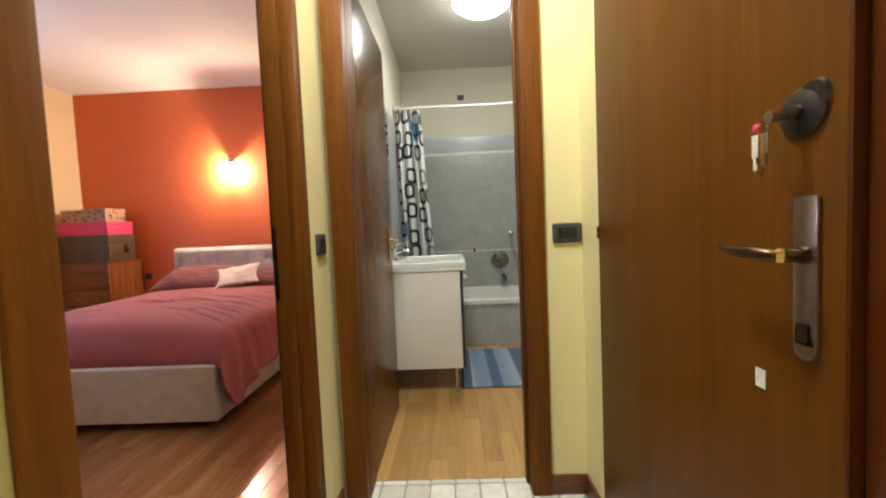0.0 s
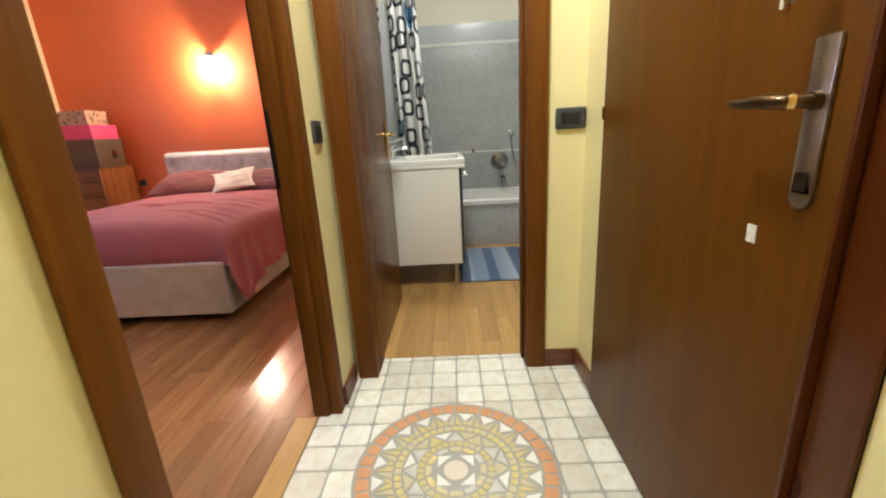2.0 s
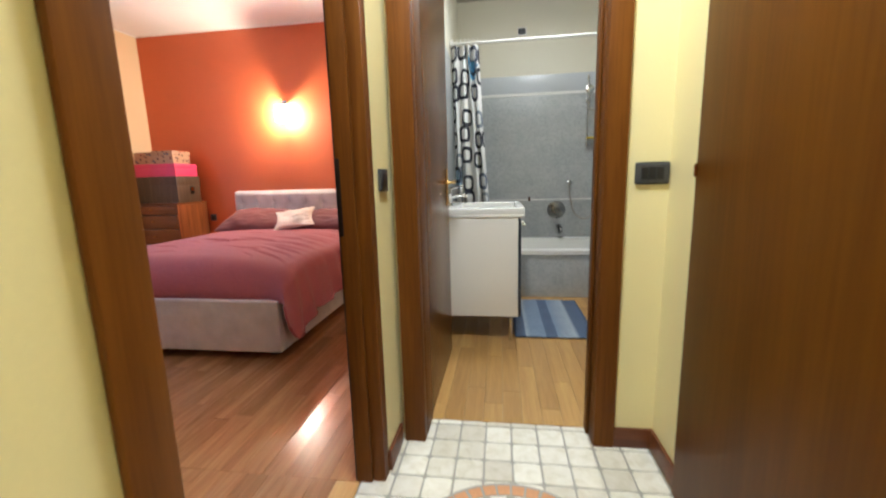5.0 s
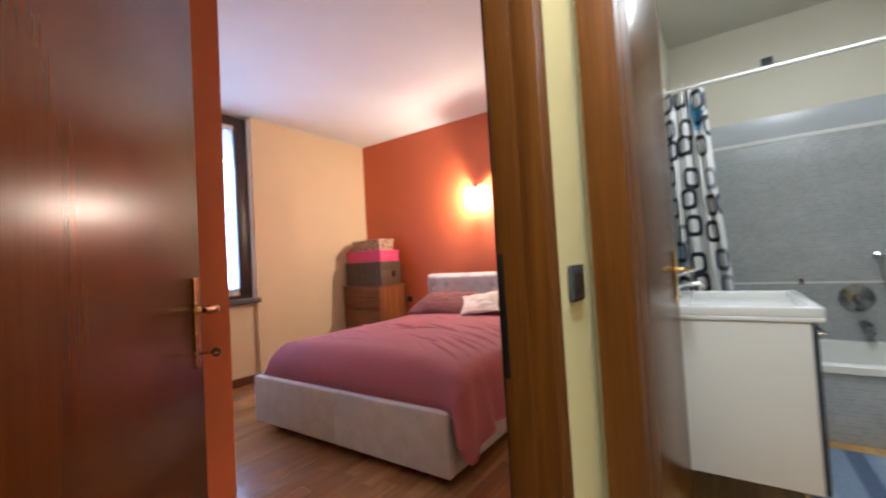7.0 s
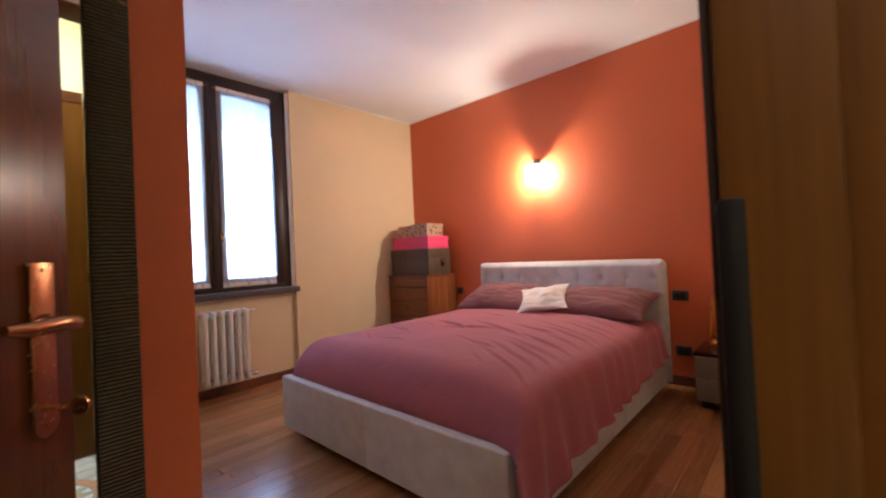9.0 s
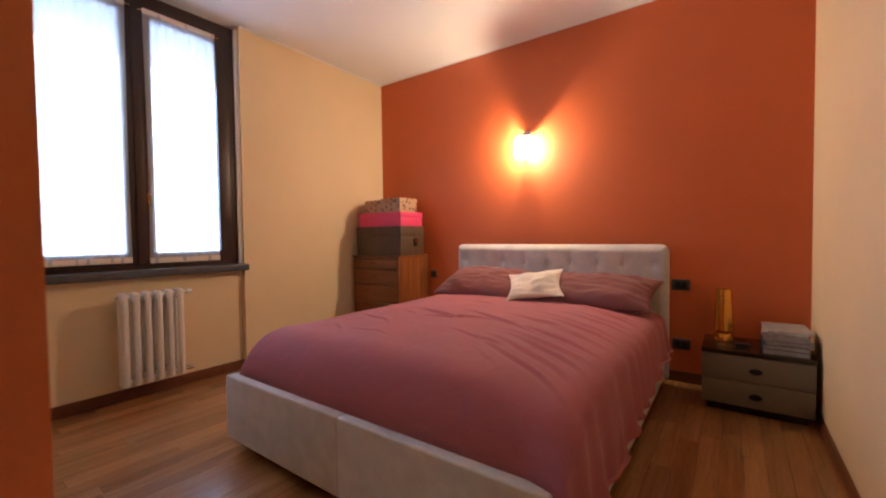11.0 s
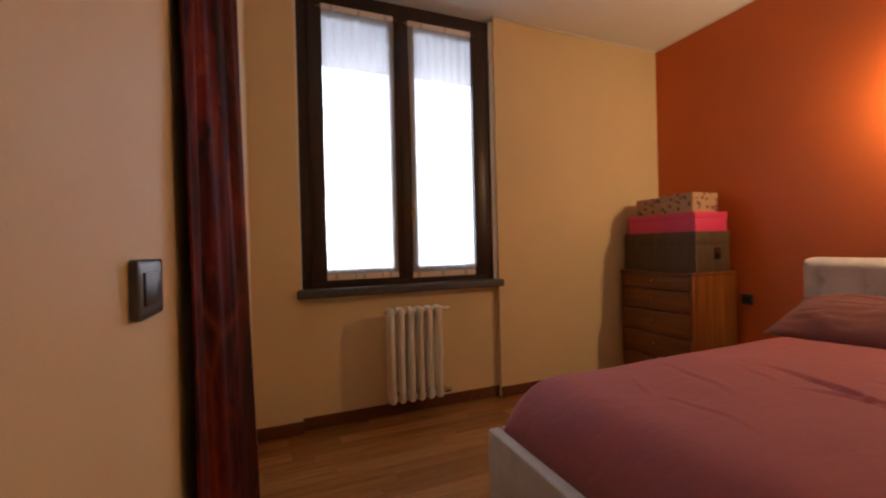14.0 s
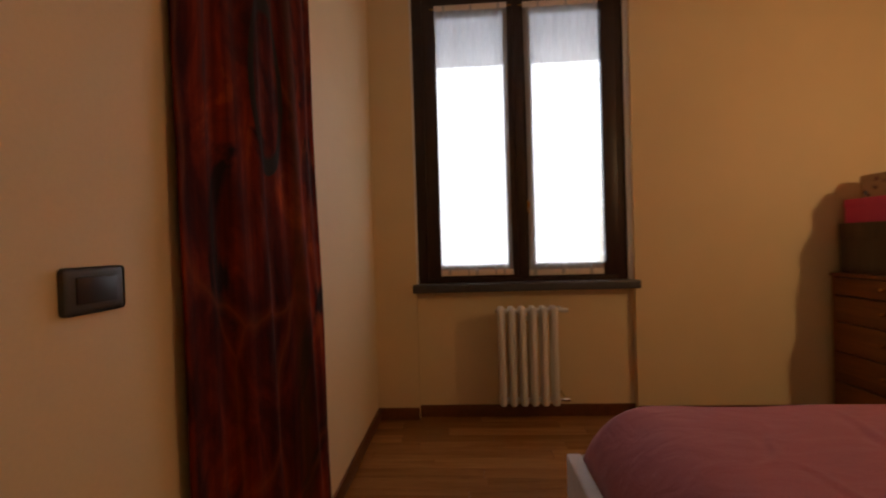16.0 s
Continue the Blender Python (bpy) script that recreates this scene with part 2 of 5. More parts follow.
def make_tile_stone():
    m, n, l, p = shader("tumbled_marble_tile")
    v = coords(n, l, (1, 1, 1))
    info = n.new("ShaderNodeObjectInfo")
    add = n.new("ShaderNodeVectorMath")
    add.operation = "MULTIPLY_ADD"
    l.new(info.outputs["Random"], add.inputs[0])
    add.inputs[1].default_value = (31.0, 17.0, 0.0)
    l.new(v, add.inputs[2])
    cloud = noise_tex(n, l, add.outputs[0], 22.0, 6.0, 0.6, 0.6)
    c = ramp(n, l, cloud, [(0.25, (0.68, 0.64, 0.52)), (0.5, (0.82, 0.79, 0.70)), (0.75, (0.89, 0.87, 0.80))])
    c = mix(n, l, c, ramp(n, l, info.outputs["Random"], [(0, (0.82, 0.80, 0.76)), (1, (1.08, 1.08, 1.08))]), 1.0, "MULTIPLY")
    pits = noise_tex(n, l, add.outputs[0], 120.0, 2.0)
    l.new(c, p.inputs["Base Color"])
    p.inputs["Roughness"].default_value = 0.42
    bump(n, l, p, pits, 0.25, 0.002)
    return m


def make_bath_tile():
    m, n, l, p = shader("blue_grey_mosaic_tile")
    v = coords(n, l, (1, 1, 1))
    b = n.new("ShaderNodeTexBrick")
    b.offset = 0.0
    for k, val in (("Scale", 1.0), ("Mortar Size", 0.0016), ("Brick Width", 0.022), ("Row Height", 0.022), ("Bias", 0.0)):
        b.inputs[k].default_value = val
    b.inputs["Color1"].default_value = (0.35, 0.365, 0.375, 1)
    b.inputs["Color2"].default_value = (0.44, 0.455, 0.46, 1)
    b.inputs["Mortar"].default_value = (0.50, 0.50, 0.49, 1)
    sw = n.new("ShaderNodeSeparateXYZ")
    cw = n.new("ShaderNodeCombineXYZ")
    l.new(v, sw.inputs[0])
    ad = n.new("ShaderNodeMath")
    ad.operation = "ADD"
    l.new(sw.outputs[0], ad.inputs[0])
    l.new(sw.outputs[1], ad.inputs[1])
    l.new(ad.outputs[0], cw.inputs[0])
    l.new(sw.outputs[2], cw.inputs[1])
    l.new(cw.outputs[0], b.inputs["Vector"])
    cl = ramp(n, l, noise_tex(n, l, v, 4.0), [(0.3, (0.88, 0.89, 0.9)), (0.7, (1.06, 1.05, 1.04))])
    l.new(mix(n, l, b.outputs["Color"], cl, 1.0, "MULTIPLY"), p.inputs["Base Color"])
    p.inputs["Roughness"].default_value = 0.3
    bump(n, l, p, b.outputs["Fac"], 0.2, -0.002)
    return m


def make_sheer():
    m, n, l, p = shader("white_sheer_curtain")
    out = n["Material Output"]
    v = coords(n, l, (1, 1, 1))
    th = noise_tex(n, l, coords(n, l, (240, 240, 12)), 1.0, 3.0)
    tr, di, tl = n.new("ShaderNodeBsdfTransparent"), n.new("ShaderNodeBsdfDiffuse"), n.new("ShaderNodeBsdfTranslucent")
    di.inputs[0].default_value = tl.inputs[0].default_value = (0.80, 0.79, 0.77, 1)
    a, b = n.new("ShaderNodeMixShader"), n.new("ShaderNodeMixShader")
    a.inputs[0].default_value = 0.6
    l.new(di.outputs[0], a.inputs[1])
    l.new(tl.outputs[0], a.inputs[2])
    r = n.new("ShaderNodeMapRange")
    r.inputs["To Min"].default_value, r.inputs["To Max"].default_value = 0.50, 0.68
    l.new(th, r.inputs["Value"])
    l.new(r.outputs[0], b.inputs[0])
    l.new(tr.outputs[0], b.inputs[1])
    l.new(a.outputs[0], b.inputs[2])
    l.new(b.outputs[0], out.inputs["Surface"])
    return m


def make_glass(name, color=(1, 1, 1), rough=0.0):
    m, n, l, p = shader(name)
    p.inputs["Base Color"].default_value = (*color, 1)
    p.inputs["Transmission Weight"].default_value = 1.0
    p.inputs["Roughness"].default_value = rough
    p.inputs["IOR"].default_value = 1.45
    return m


def make_mirror():
    m, n, l, p = shader("mirror_glass")
    p.inputs["Base Color"].default_value = (0.86, 0.87, 0.86, 1)
    p.inputs["Metallic"].default_value, p.inputs["Roughness"].default_value = 1.0, 0.02
    return m


def make_shower_cloth():
    """White cloth with rounded dark outlines and blue blocks, drawn cell by cell."""
    m, n, l, p = shader("printed_shower_cloth")
    uv = n.new("ShaderNodeTexCoord")
    mp = n.new("ShaderNodeMapping")
    mp.inputs["Scale"].default_value = (2.9, 9.5, 1.0)
    l.new(uv.outputs["UV"], mp.inputs["Vector"])
    vor = n.new("ShaderNodeTexVoronoi")
    vor.voronoi_dimensions, vor.distance = "2D", "MINKOWSKI"
    vor.inputs["Exponent"].default_value = 3.5
    vor.inputs["Scale"].default_value, vor.inputs["Randomness"].default_value = 1.0, 0.55
    l.new(mp.outputs[0], vor.inputs["Vector"])
    ring = ramp(n, l, vor.outputs["Distance"], [(0.0, (0, 0, 0)), (0.23, (0, 0, 0)), (0.26, (1, 1, 1)), (0.39, (1, 1, 1)), (0.42, (0, 0, 0))])
    sep = n.new("ShaderNodeSeparateColor")
    l.new(vor.outputs["Color"], sep.inputs[0])
    ink = ramp(n, l, sep.outputs[0], [(0.0, (0.010, 0.012, 0.022)), (0.6, (0.016, 0.018, 0.035)), (0.75, (0.08, 0.10, 0.16)), (1.0, (0.30, 0.32, 0.36))])
    fillc = ramp(n, l, sep.outputs[1], [(0.0, (0.76, 0.75, 0.74)), (0.86, (0.76, 0.75, 0.74)), (0.88, (0.12, 0.30, 0.50)), (1.0, (0.12, 0.30, 0.50))])
    l.new(mix(n, l, fillc, ink, ring), p.inputs["Base Color"])
    p.inputs["Roughness"].default_value = 0.7
    return m


def make_batik():
    """Dark red wall hanging with faint orange veins, black leaf shapes and an olive stem."""
    m, n, l, p = shader("dark_red_batik_cloth")
    v = coords(n, l, (1, 1, 0.5))
    base = ramp(n, l, noise_tex(n, l, v, 6.0, 7.0, 0.65, 0.8), [(0.30, (0.016, 0.0022, 0.0007)), (0.46, (0.075, 0.0070, 0.0013)), (0.60, (0.160, 0.0155, 0.0025)), (0.74, (0.360, 0.062, 0.007))])
    # upright streaks paint the light and shade of pleats into the cloth
    pleat_shade = noise_tex(n, l, coords(n, l, (30, 30, 0.7)), 1.0, 4.0)
    c = mix(n, l, base, ramp(n, l, pleat_shade, [(0.35, (0.55, 0.5, 0.5)), (0.65, (1.25, 1.2, 1.1))]), 1.0, "MULTIPLY")
    dark = ramp(n, l, noise_tex(n, l, v, 2.6, 4.0, 0.55, 2.0), [(0.53, (0, 0, 0)), (0.60, (1, 1, 1))])
    c = mix(n, l, c, (0.014, 0.005, 0.003), dark)
    vor = n.new("ShaderNodeTexVoronoi")
    vor.feature = "DISTANCE_TO_EDGE"
    vor.inputs["Scale"].default_value = 3.0
    wob = n.new("ShaderNodeMix")
    wob.data_type = "VECTOR"
    wob.inputs["Factor"].default_value = 0.10
    ns_ = n.new("ShaderNodeTexNoise")
    ns_.inputs["Scale"].default_value = 5.0
    l.new(v, ns_.inputs["Vector"])
    l.new(v, wob.inputs["A"])
    l.new(ns_.outputs["Color"], wob.inputs["B"])
    l.new(wob.outputs["Result"], vor.inputs["Vector"])
    vein = ramp(n, l, vor.outputs["Distance"], [(0.0, (0.30, 0.30, 0.30)), (0.012, (0.15, 0.15, 0.15)), (0.04, (0, 0, 0))])
    c = mix(n, l, c, (0.30, 0.060, 0.014), vein)
    tc, mp = n.new("ShaderNodeTexCoord"), n.new("ShaderNodeMapping")
    mp.inputs["Location"].default_value = (0.36 / 0.10, 0, -1.66 / 0.27)
    mp.inputs["Scale"].default_value = (1 / 0.10, 0.0, 1 / 0.27)
    l.new(tc.outputs["Object"], mp.inputs["Vector"])
    ln = n.new("ShaderNodeVectorMath")
    ln.operation = "LENGTH"
    l.new(mp.outputs[0], ln.inputs[0])
    ring = ramp(n, l, ln.outputs["Value"], [(0.0, (0, 0, 0)), (0.76, (0, 0, 0)), (0.82, (1, 1, 1)), (0.98, (1, 1, 1)), (1.0, (0, 0, 0))])
    c = mix(n, l, c, (0.022, 0.016, 0.012), ring)
    sx = n.new("ShaderNodeSeparateXYZ")
    l.new(tc.outputs["Object"], sx.inputs[0])
    stem = n.new("ShaderNodeMapRange")
    stem.inputs["From Min"].default_value, stem.inputs["From Max"].default_value = -0.60, -0.40
    l.new(sx.outputs[0], stem.inputs["Value"])
    band = ramp(n, l, stem.outputs[0], [(0.0, (0, 0, 0)), (0.30, (0, 0, 0)), (0.44, (0.5, 0.5, 0.5)), (0.54, (0.5, 0.5, 0.5)), (0.70, (0, 0, 0))])
    c = mix(n, l, c, (0.045, 0.026, 0.012), band)
    l.new(c, p.inputs["Base Color"])
    p.inputs["Roughness"].default_value = 0.9
    p.inputs["Specular IOR Level"].default_value = 0.12
    bump(n, l, p, noise_tex(n, l, coords(n, l, (1, 1, 1)), 420.0, 2.0), 0.4, 0.002)
    return m


def make_floral(name):
    m, n, l, p = shader(name)
    v = coords(n, l, (1, 1, 1))
    vor = n.new("ShaderNodeTexVoronoi")
    vor.inputs["Scale"].default_value = 26.0
    l.new(v, vor.inputs["Vector"])
    sep = n.new("ShaderNodeSeparateColor")
    l.new(vor.outputs["Color"], sep.inputs[0])
    ink = ramp(n, l, sep.outputs[0], [(0.0, (0.05, 0.035, 0.03)), (0.4, (0.28, 0.10, 0.06)), (0.6, (0.10, 0.13, 0.18)), (1.0, (0.45, 0.24, 0.10))])
    blot = ramp(n, l, vor.outputs["Distance"], [(0.30, (1, 1, 1)), (0.42, (0, 0, 0))])
    l.new(mix(n, l, (0.44, 0.28, 0.17), ink, blot), p.inputs["Base Color"])
    p.inputs["Roughness"].default_value = 0.55
    return m


def make_stripes(name):
    """Blue cotton mat with long stripes."""
    m, n, l, p = shader(name)
    v = coords(n, l, (1, 1, 1))
    s = n.new("ShaderNodeSeparateXYZ")
    l.new(v, s.inputs[0])
    mr = n.new("ShaderNodeMapRange")
    mr.inputs["From Min"].default_value, mr.inputs["From Max"].default_value = -0.28, 0.28
    l.new(s.outputs[0], mr.inputs["Value"])
    a, b, c = (0.085, 0.115, 0.19), (0.20, 0.25, 0.34), (0.34, 0.38, 0.44)
    col = ramp(n, l, mr.outputs[0], [(0.0, a), (0.13, a), (0.15, c), (0.20, b), (0.38, b), (0.40, a), (0.52, a), (0.54, b), (0.76, c), (0.80, a)])
    l.new(mix(n, l, col, ramp(n, l, noise_tex(n, l, v, 160.0, 2.0), [(0.3, (0.7, 0.7, 0.7)), (0.7, (1.2, 1.2, 1.2))]), 1.0, "MULTIPLY"), p.inputs["Base Color"])
    p.inputs["Roughness"].default_value = 0.95
    bump(n, l, p, noise_tex(n, l, v, 260.0, 2.0), 0.6, 0.004)
    return m


M["tile"] = make_tile_stone()
M["bath_tile"] = make_bath_tile()
M["sheer"] = make_sheer()
M["glass"] = make_glass("window_glass")
M["amber"] = surface("amber_lustre_glass", (0.80, 0.36, 0.045), 0.20, 0.8, var=0.12, big=10, relief=0.03)
M["mirror"] = make_mirror()
M["shower_cloth"] = make_shower_cloth()
M["batik"] = make_batik()
M["floral"] = make_floral("floral_paper")
M["stripes"] = make_stripes("blue_striped_cotton")
M["woodbox"] = wood("grey_brown_box_veneer", (0.050, 0.028, 0.015), (0.085, 0.050, 0.027), (0.125, 0.078, 0.044), 0.55, "z", 1.2)
M["woven"] = surface("dark_woven_frame", (0.060, 0.044, 0.016), 0.55, var=0.5, big=60, fine=160, relief=0.6, stretch=(1, 1, 3))
_n, _l = M["woven"].node_tree.nodes, M["woven"].node_tree.links
_tc, _wv = _n.new("ShaderNodeTexCoord"), _n.new("ShaderNodeTexWave")
_wv.wave_type, _wv.bands_direction = "BANDS", "Z"
_wv.inputs["Scale"].default_value, _wv.inputs["Distortion"].default_value = 36.0, 1.2
_l.new(_tc.outputs["Object"], _wv.inputs["Vector"])
_p = _n["Principled BSDF"]
_c = _p.inputs["Base Color"].links[0].from_socket
_l.new(mix(_n, _l, _c, ramp(_n, _l, _wv.outputs["Fac"], [(0.2, (0.35, 0.32, 0.25)), (0.7, (1.5, 1.4, 1.1))]), 1.0, "MULTIPLY"), _p.inputs["Base Color"])
bump(_n, _l, _p, _wv.outputs["Fac"], 0.6, 0.004)
M["dark_lacquer"] = surface("dark_blue_grey_lacquer", (0.035, 0.040, 0.055), 0.25, var=0.1, relief=0)

# ---- mesh helpers ----


def box(bm, x0, x1, y0, y1, z0, z1, bevel=0.0, seg=2):
    r = bmesh.ops.create_cube(bm, size=1.0, matrix=Matrix.LocRotScale(((x0 + x1) / 2, (y0 + y1) / 2, (z0 + z1) / 2), None, (x1 - x0, y1 - y0, z1 - z0)))
    if bevel > 0:
        es = list({e for v in r["verts"] for e in v.link_edges})
        bmesh.ops.bevel(bm, geom=es, offset=bevel, segments=seg, affect="EDGES", profile=0.6)
    return bm


def boxed(*a, **k):
    return box(bmesh.new(), *a, **k)


def rod(bm, a, b, r, r2=None, n=16):
    a, b = Vector(a), Vector(b)
    d = b - a
    m = Matrix.Translation((a + b) / 2) @ d.to_track_quat("Z", "Y").to_matrix().to_4x4()
    bmesh.ops.create_cone(bm, cap_ends=True, segments=n, radius1=r, radius2=r if r2 is None else r2, depth=d.length, matrix=m)
    return bm


def lathe(bm, profile, n=32, centre=(0, 0, 0), axis="z", squash=(1, 1)):
    """Turns (radius, height) pairs round an upright axis."""
    rings = []
    for r, h in profile:
        ring = []
        for i in range(n):
            a = 2 * math.pi * i / n
            p = (r * math.cos(a) * squash[0], r * math.sin(a) * squash[1], h)
            if axis == "y":
                p = (p[0], h, p[1])
            if axis == "x":
                p = (h, p[0], p[1])
            ring.append(bm.verts.new(Vector(p) + Vector(centre)))
        rings.append(ring)
    for lo, hi in zip(rings, rings[1:]):
        for i in range(n):
            bm.faces.new((lo[i], lo[(i + 1) % n], hi[(i + 1) % n], hi[i]))
    for ring in (rings[0], rings[-1]):
        bm.faces.new(ring)
    bmesh.ops.recalc_face_normals(bm, faces=bm.faces)
    return bm


def tube(bm, pts, r, n=10):
    pts = [Vector(p) for p in pts]
    rings = []
    for i, p in enumerate(pts):
        d = (pts[min(i + 1, len(pts) - 1)] - pts[max(i - 1, 0)]).normalized()
        q = d.to_track_quat("Z", "Y").to_matrix()
        rad = r[i] if isinstance(r, (list, tuple)) else r
        rings.append([bm.verts.new(p + q @ Vector((rad * math.cos(2 * math.pi * k / n), rad * math.sin(2 * math.pi * k / n), 0))) for k in range(n)])
    for lo, hi in zip(rings, rings[1:]):
        for k in range(n):
            bm.faces.new((lo[k], lo[(k + 1) % n], hi[(k + 1) % n], hi[k]))
    bm.faces.new(rings[0])
    bm.faces.new(rings[-1])
    bmesh.ops.recalc_face_normals(bm, faces=bm.faces)
    return bm


def sheet(bm, nu, nv, fn, uv=False):
    layer = bm.loops.layers.uv.new("UVMap") if uv else None
    g = [[bm.verts.new(fn(u / nu, v / nv)) for v in range(nv + 1)] for u in range(nu + 1)]
    for u in range(nu):
        for v in range(nv):
            f = bm.faces.new((g[u][v], g[u + 1][v], g[u + 1][v + 1], g[u][v + 1]))
            if uv:
                for lp, (a, b) in zip(f.loops, ((u, v), (u + 1, v), (u + 1, v + 1), (u, v + 1))):
                    lp[layer].uv = (a / nu, b / nv)
    return bm


def mesh_of(name, bm, material, smooth=True):
    me = bpy.data.meshes.new(name)
    bm.to_mesh(me)
    bm.free()
    me.materials.append(material)
    if smooth:
        for p in me.polygons:
            p.use_smooth = True
        me.set_sharp_from_angle(angle=radians(38))
    return me


def part(name, bm, material, parent, label="", smooth=True):
    ob = new(name, mesh_of(name, bm, material, smooth))
    ob.parent = parent
    if label:
        ob["label"] = label
    return ob


def thing(name, at, label, category, group="", rz=0):
    ob = new(name)
    ob.matrix_world = pose(*at, 0, 0, rz)
    ob.empty_display_size = 0.1
    return tagged(ob, label, category, group)


def built(name, bm, material, label, smooth=True):
    """A piece of the setting as one mesh in world metres."""
    return tagged(new(name, mesh_of(name, bm, material, smooth)), label, kind="structure")


# ---- structure: walls, ceilings, floors ----
T = 0.12
# hall
w = built("wall_hall_west_south", boxed(BED_E, HX0, HALL_S, 2.255, 0, CEIL), M["yellow"], "pale yellow painted hall wall beside the bedroom door")
w = built("wall_hall_west_north", boxed(-1.318, HX0, 3.216, 3.585, 0, CEIL), M["yellow"], "narrow pale yellow wall between two brown doors")
w = built("wall_hall_west_lintel", boxed(BED_E, HX0, 2.255, 3.216, 2.29, CEIL), M["yellow"], "pale yellow wall above the bedroom door")
bm = boxed(HX0, -1.124, BATH_Y, 3.585, 0, CEIL)
w = built("wall_bathroom_south_west", bm, M["yellow"], "pale yellow strip of wall beside the bathroom door")
w = built("wall_bathroom_south_east", boxed(-0.376, BB_E + T, BATH_Y, 3.585, 0, CEIL), M["yellow"], "pale yellow wall with a switch beside the bathroom door")
w = built("wall_bathroom_south_lintel", boxed(-1.124, -0.376, BATH_Y, 3.585, 2.29, CEIL), M["yellow"], "pale yellow wall above the bathroom door")
w = built("wall_hall_east_north", boxed(HX1, HX1 + 0.25, 3.215, BATH_Y, 0, CEIL), M["yellow"], "narrow pale yellow wall beside the entrance door")
w = built("wall_hall_east_south", boxed(HX1, HX1 + 0.25, HALL_S, 2.225, 0, CEIL), M["yellow"], "pale yellow hall wall beside the entrance door casing")
w = built("wall_hall_east_lintel", boxed(HX1, HX1 + 0.25, 2.225, 3.215, 2.24, CEIL), M["yellow"], "pale yellow wall above the entrance door")
# unseen near-black sheet added behind the door, standing in for gap shade
w = built("wall_hall_east_shade_sheet", boxed(HX1 + 0.12, HX1 + 0.25, 2.225, 3.215, 0, 2.24), M["gap"], "unseen near-black sheet behind the entrance door, for gap shade")
w = built("wall_hall_south", boxed(BED_E, HX1 + 0.25, HALL_S - T, HALL_S, 0, CEIL), M["yellow"], "plain pale yellow wall closing the hall")
built("ceiling_hall", boxed(BED_E, HX1 + 0.25, HALL_S, 3.585, CEIL, CEIL + 0.1), M["ceiling"], "plain white hall ceiling")

# bedroom
built("wall_bedroom_north", boxed(BED_W, BED_E, BED_N, BED_N + T, 0, CEIL), M["orange"], "burnt orange painted wall behind the bed")
built("wall_bedroom_east", boxed(BED_E, BB_W, 3.585, BED_N + T, 0, CEIL), M["cream"], "cream painted bedroom wall beside the nightstand")
built("wall_bedroom_south", boxed(BED_W, -2.562, BED_S - 0.10, BED_S, 0, CEIL), M["cream"], "cream painted wall with a switch and a cloth hanging")
built("wall_alcove_west", boxed(-2.560, -2.452, 2.0, 3.170, 0, CEIL), M["orange"], "burnt orange end wall facing the bedroom door")
built("wall_alcove_south", boxed(-2.56, BED_E, 2.0 - T, 2.0, 0, CEIL), M["orange"], "plain orange wall behind the open bedroom door")
built("wall_window_pier_south", boxed(BED_W - 0.25, BED_W, BED_S - 0.1, 3.42, 0, CEIL), M["cream"], "narrow cream wall beside the window")
built("wall_window_pier_north", boxed(BED_W - 0.25, BED_W, 4.86, BED_N + T, 0, CEIL), M["cream"], "cream wall between window and orange wall")
built("wall_under_window", boxed(BED_W - 0.25, BED_W - 0.045, 3.42, 4.86, 0, 0.86), M["cream"], "recessed cream wall under the window sill")
built("wall_window_lintel", boxed(BED_W - 0.25, BED_W - 0.095, 3.42, 4.86, 2.886, CEIL), M["cream"], "thin cream strip above the window")
built("ceiling_bedroom", boxed(BED_W - 0.25, BED_E, 2.0 - T, BED_N + T, CEIL, CEIL + 0.1), M["ceiling"], "white bedroom ceiling")

# bathroom
bm = boxed(BB_W, BB_E, BB_N, BB_N + T, 0, BB_CEIL)
built("wall_bathroom_north", bm, M["bath_paint"], "white painted upper wall above the bath tiles")
built("wall_bathroom_east", boxed(BB_E, BB_E + T, 3.585, BB_N + T, 0, BB_CEIL), M["bath_paint"], "white painted bathroom side wall")
built("wall_bathroom_west", boxed(BB_W - 0.002, BB_W + 0.004, 3.585, BB_N, 0, BB_CEIL), M["bath_paint"], "white painted bathroom wall beside the washbasin")
built("wall_bathroom_south_inner", boxed(-0.395, BB_E, 3.585, 3.589, 0, BB_CEIL), M["bath_paint"], "white inner face of the bathroom door wall")
built("ceiling_bathroom", boxed(BB_W, BB_E + T, 3.585, BB_N + T, BB_CEIL, BB_CEIL + 0.1), M["bath_ceiling"], "white bathroom ceiling, its dimness put into the colour")
# tiled skins of the bathroom walls with cream list rows
for nm, a in (("wall_tiling_north", (BB_W + 0.004, BB_E, BB_N - 0.010, BB_N)), ("wall_tiling_east", (BB_E - 0.010, BB_E, 3.59, BB_N - 0.010)), ("wall_tiling_west", (BB_W + 0.004, BB_W + 0.012, 4.0, BB_N - 0.010))):
    built(nm, boxed(*a, 0.0, 2.18, bevel=0.002), M["bath_tile"], "blue-grey mosaic wall tiles with a matt glaze")
for z, h in ((1.985, 0.030), (0.864, 0.016)):
    built("trim_north", boxed(BB_W + 0.012, BB_E - 0.012, BB_N - 0.016, BB_N - 0.010, z - h / 2, z + h / 2, bevel=0.002), M["ceramic"], "cream ceramic list in the tiling")
    built("trim_east", boxed(BB_E - 0.016, BB_E - 0.010, 3.6, BB_N - 0.018, z - h / 2, z + h / 2, bevel=0.002), M["ceramic"], "cream ceramic list in the tiling")

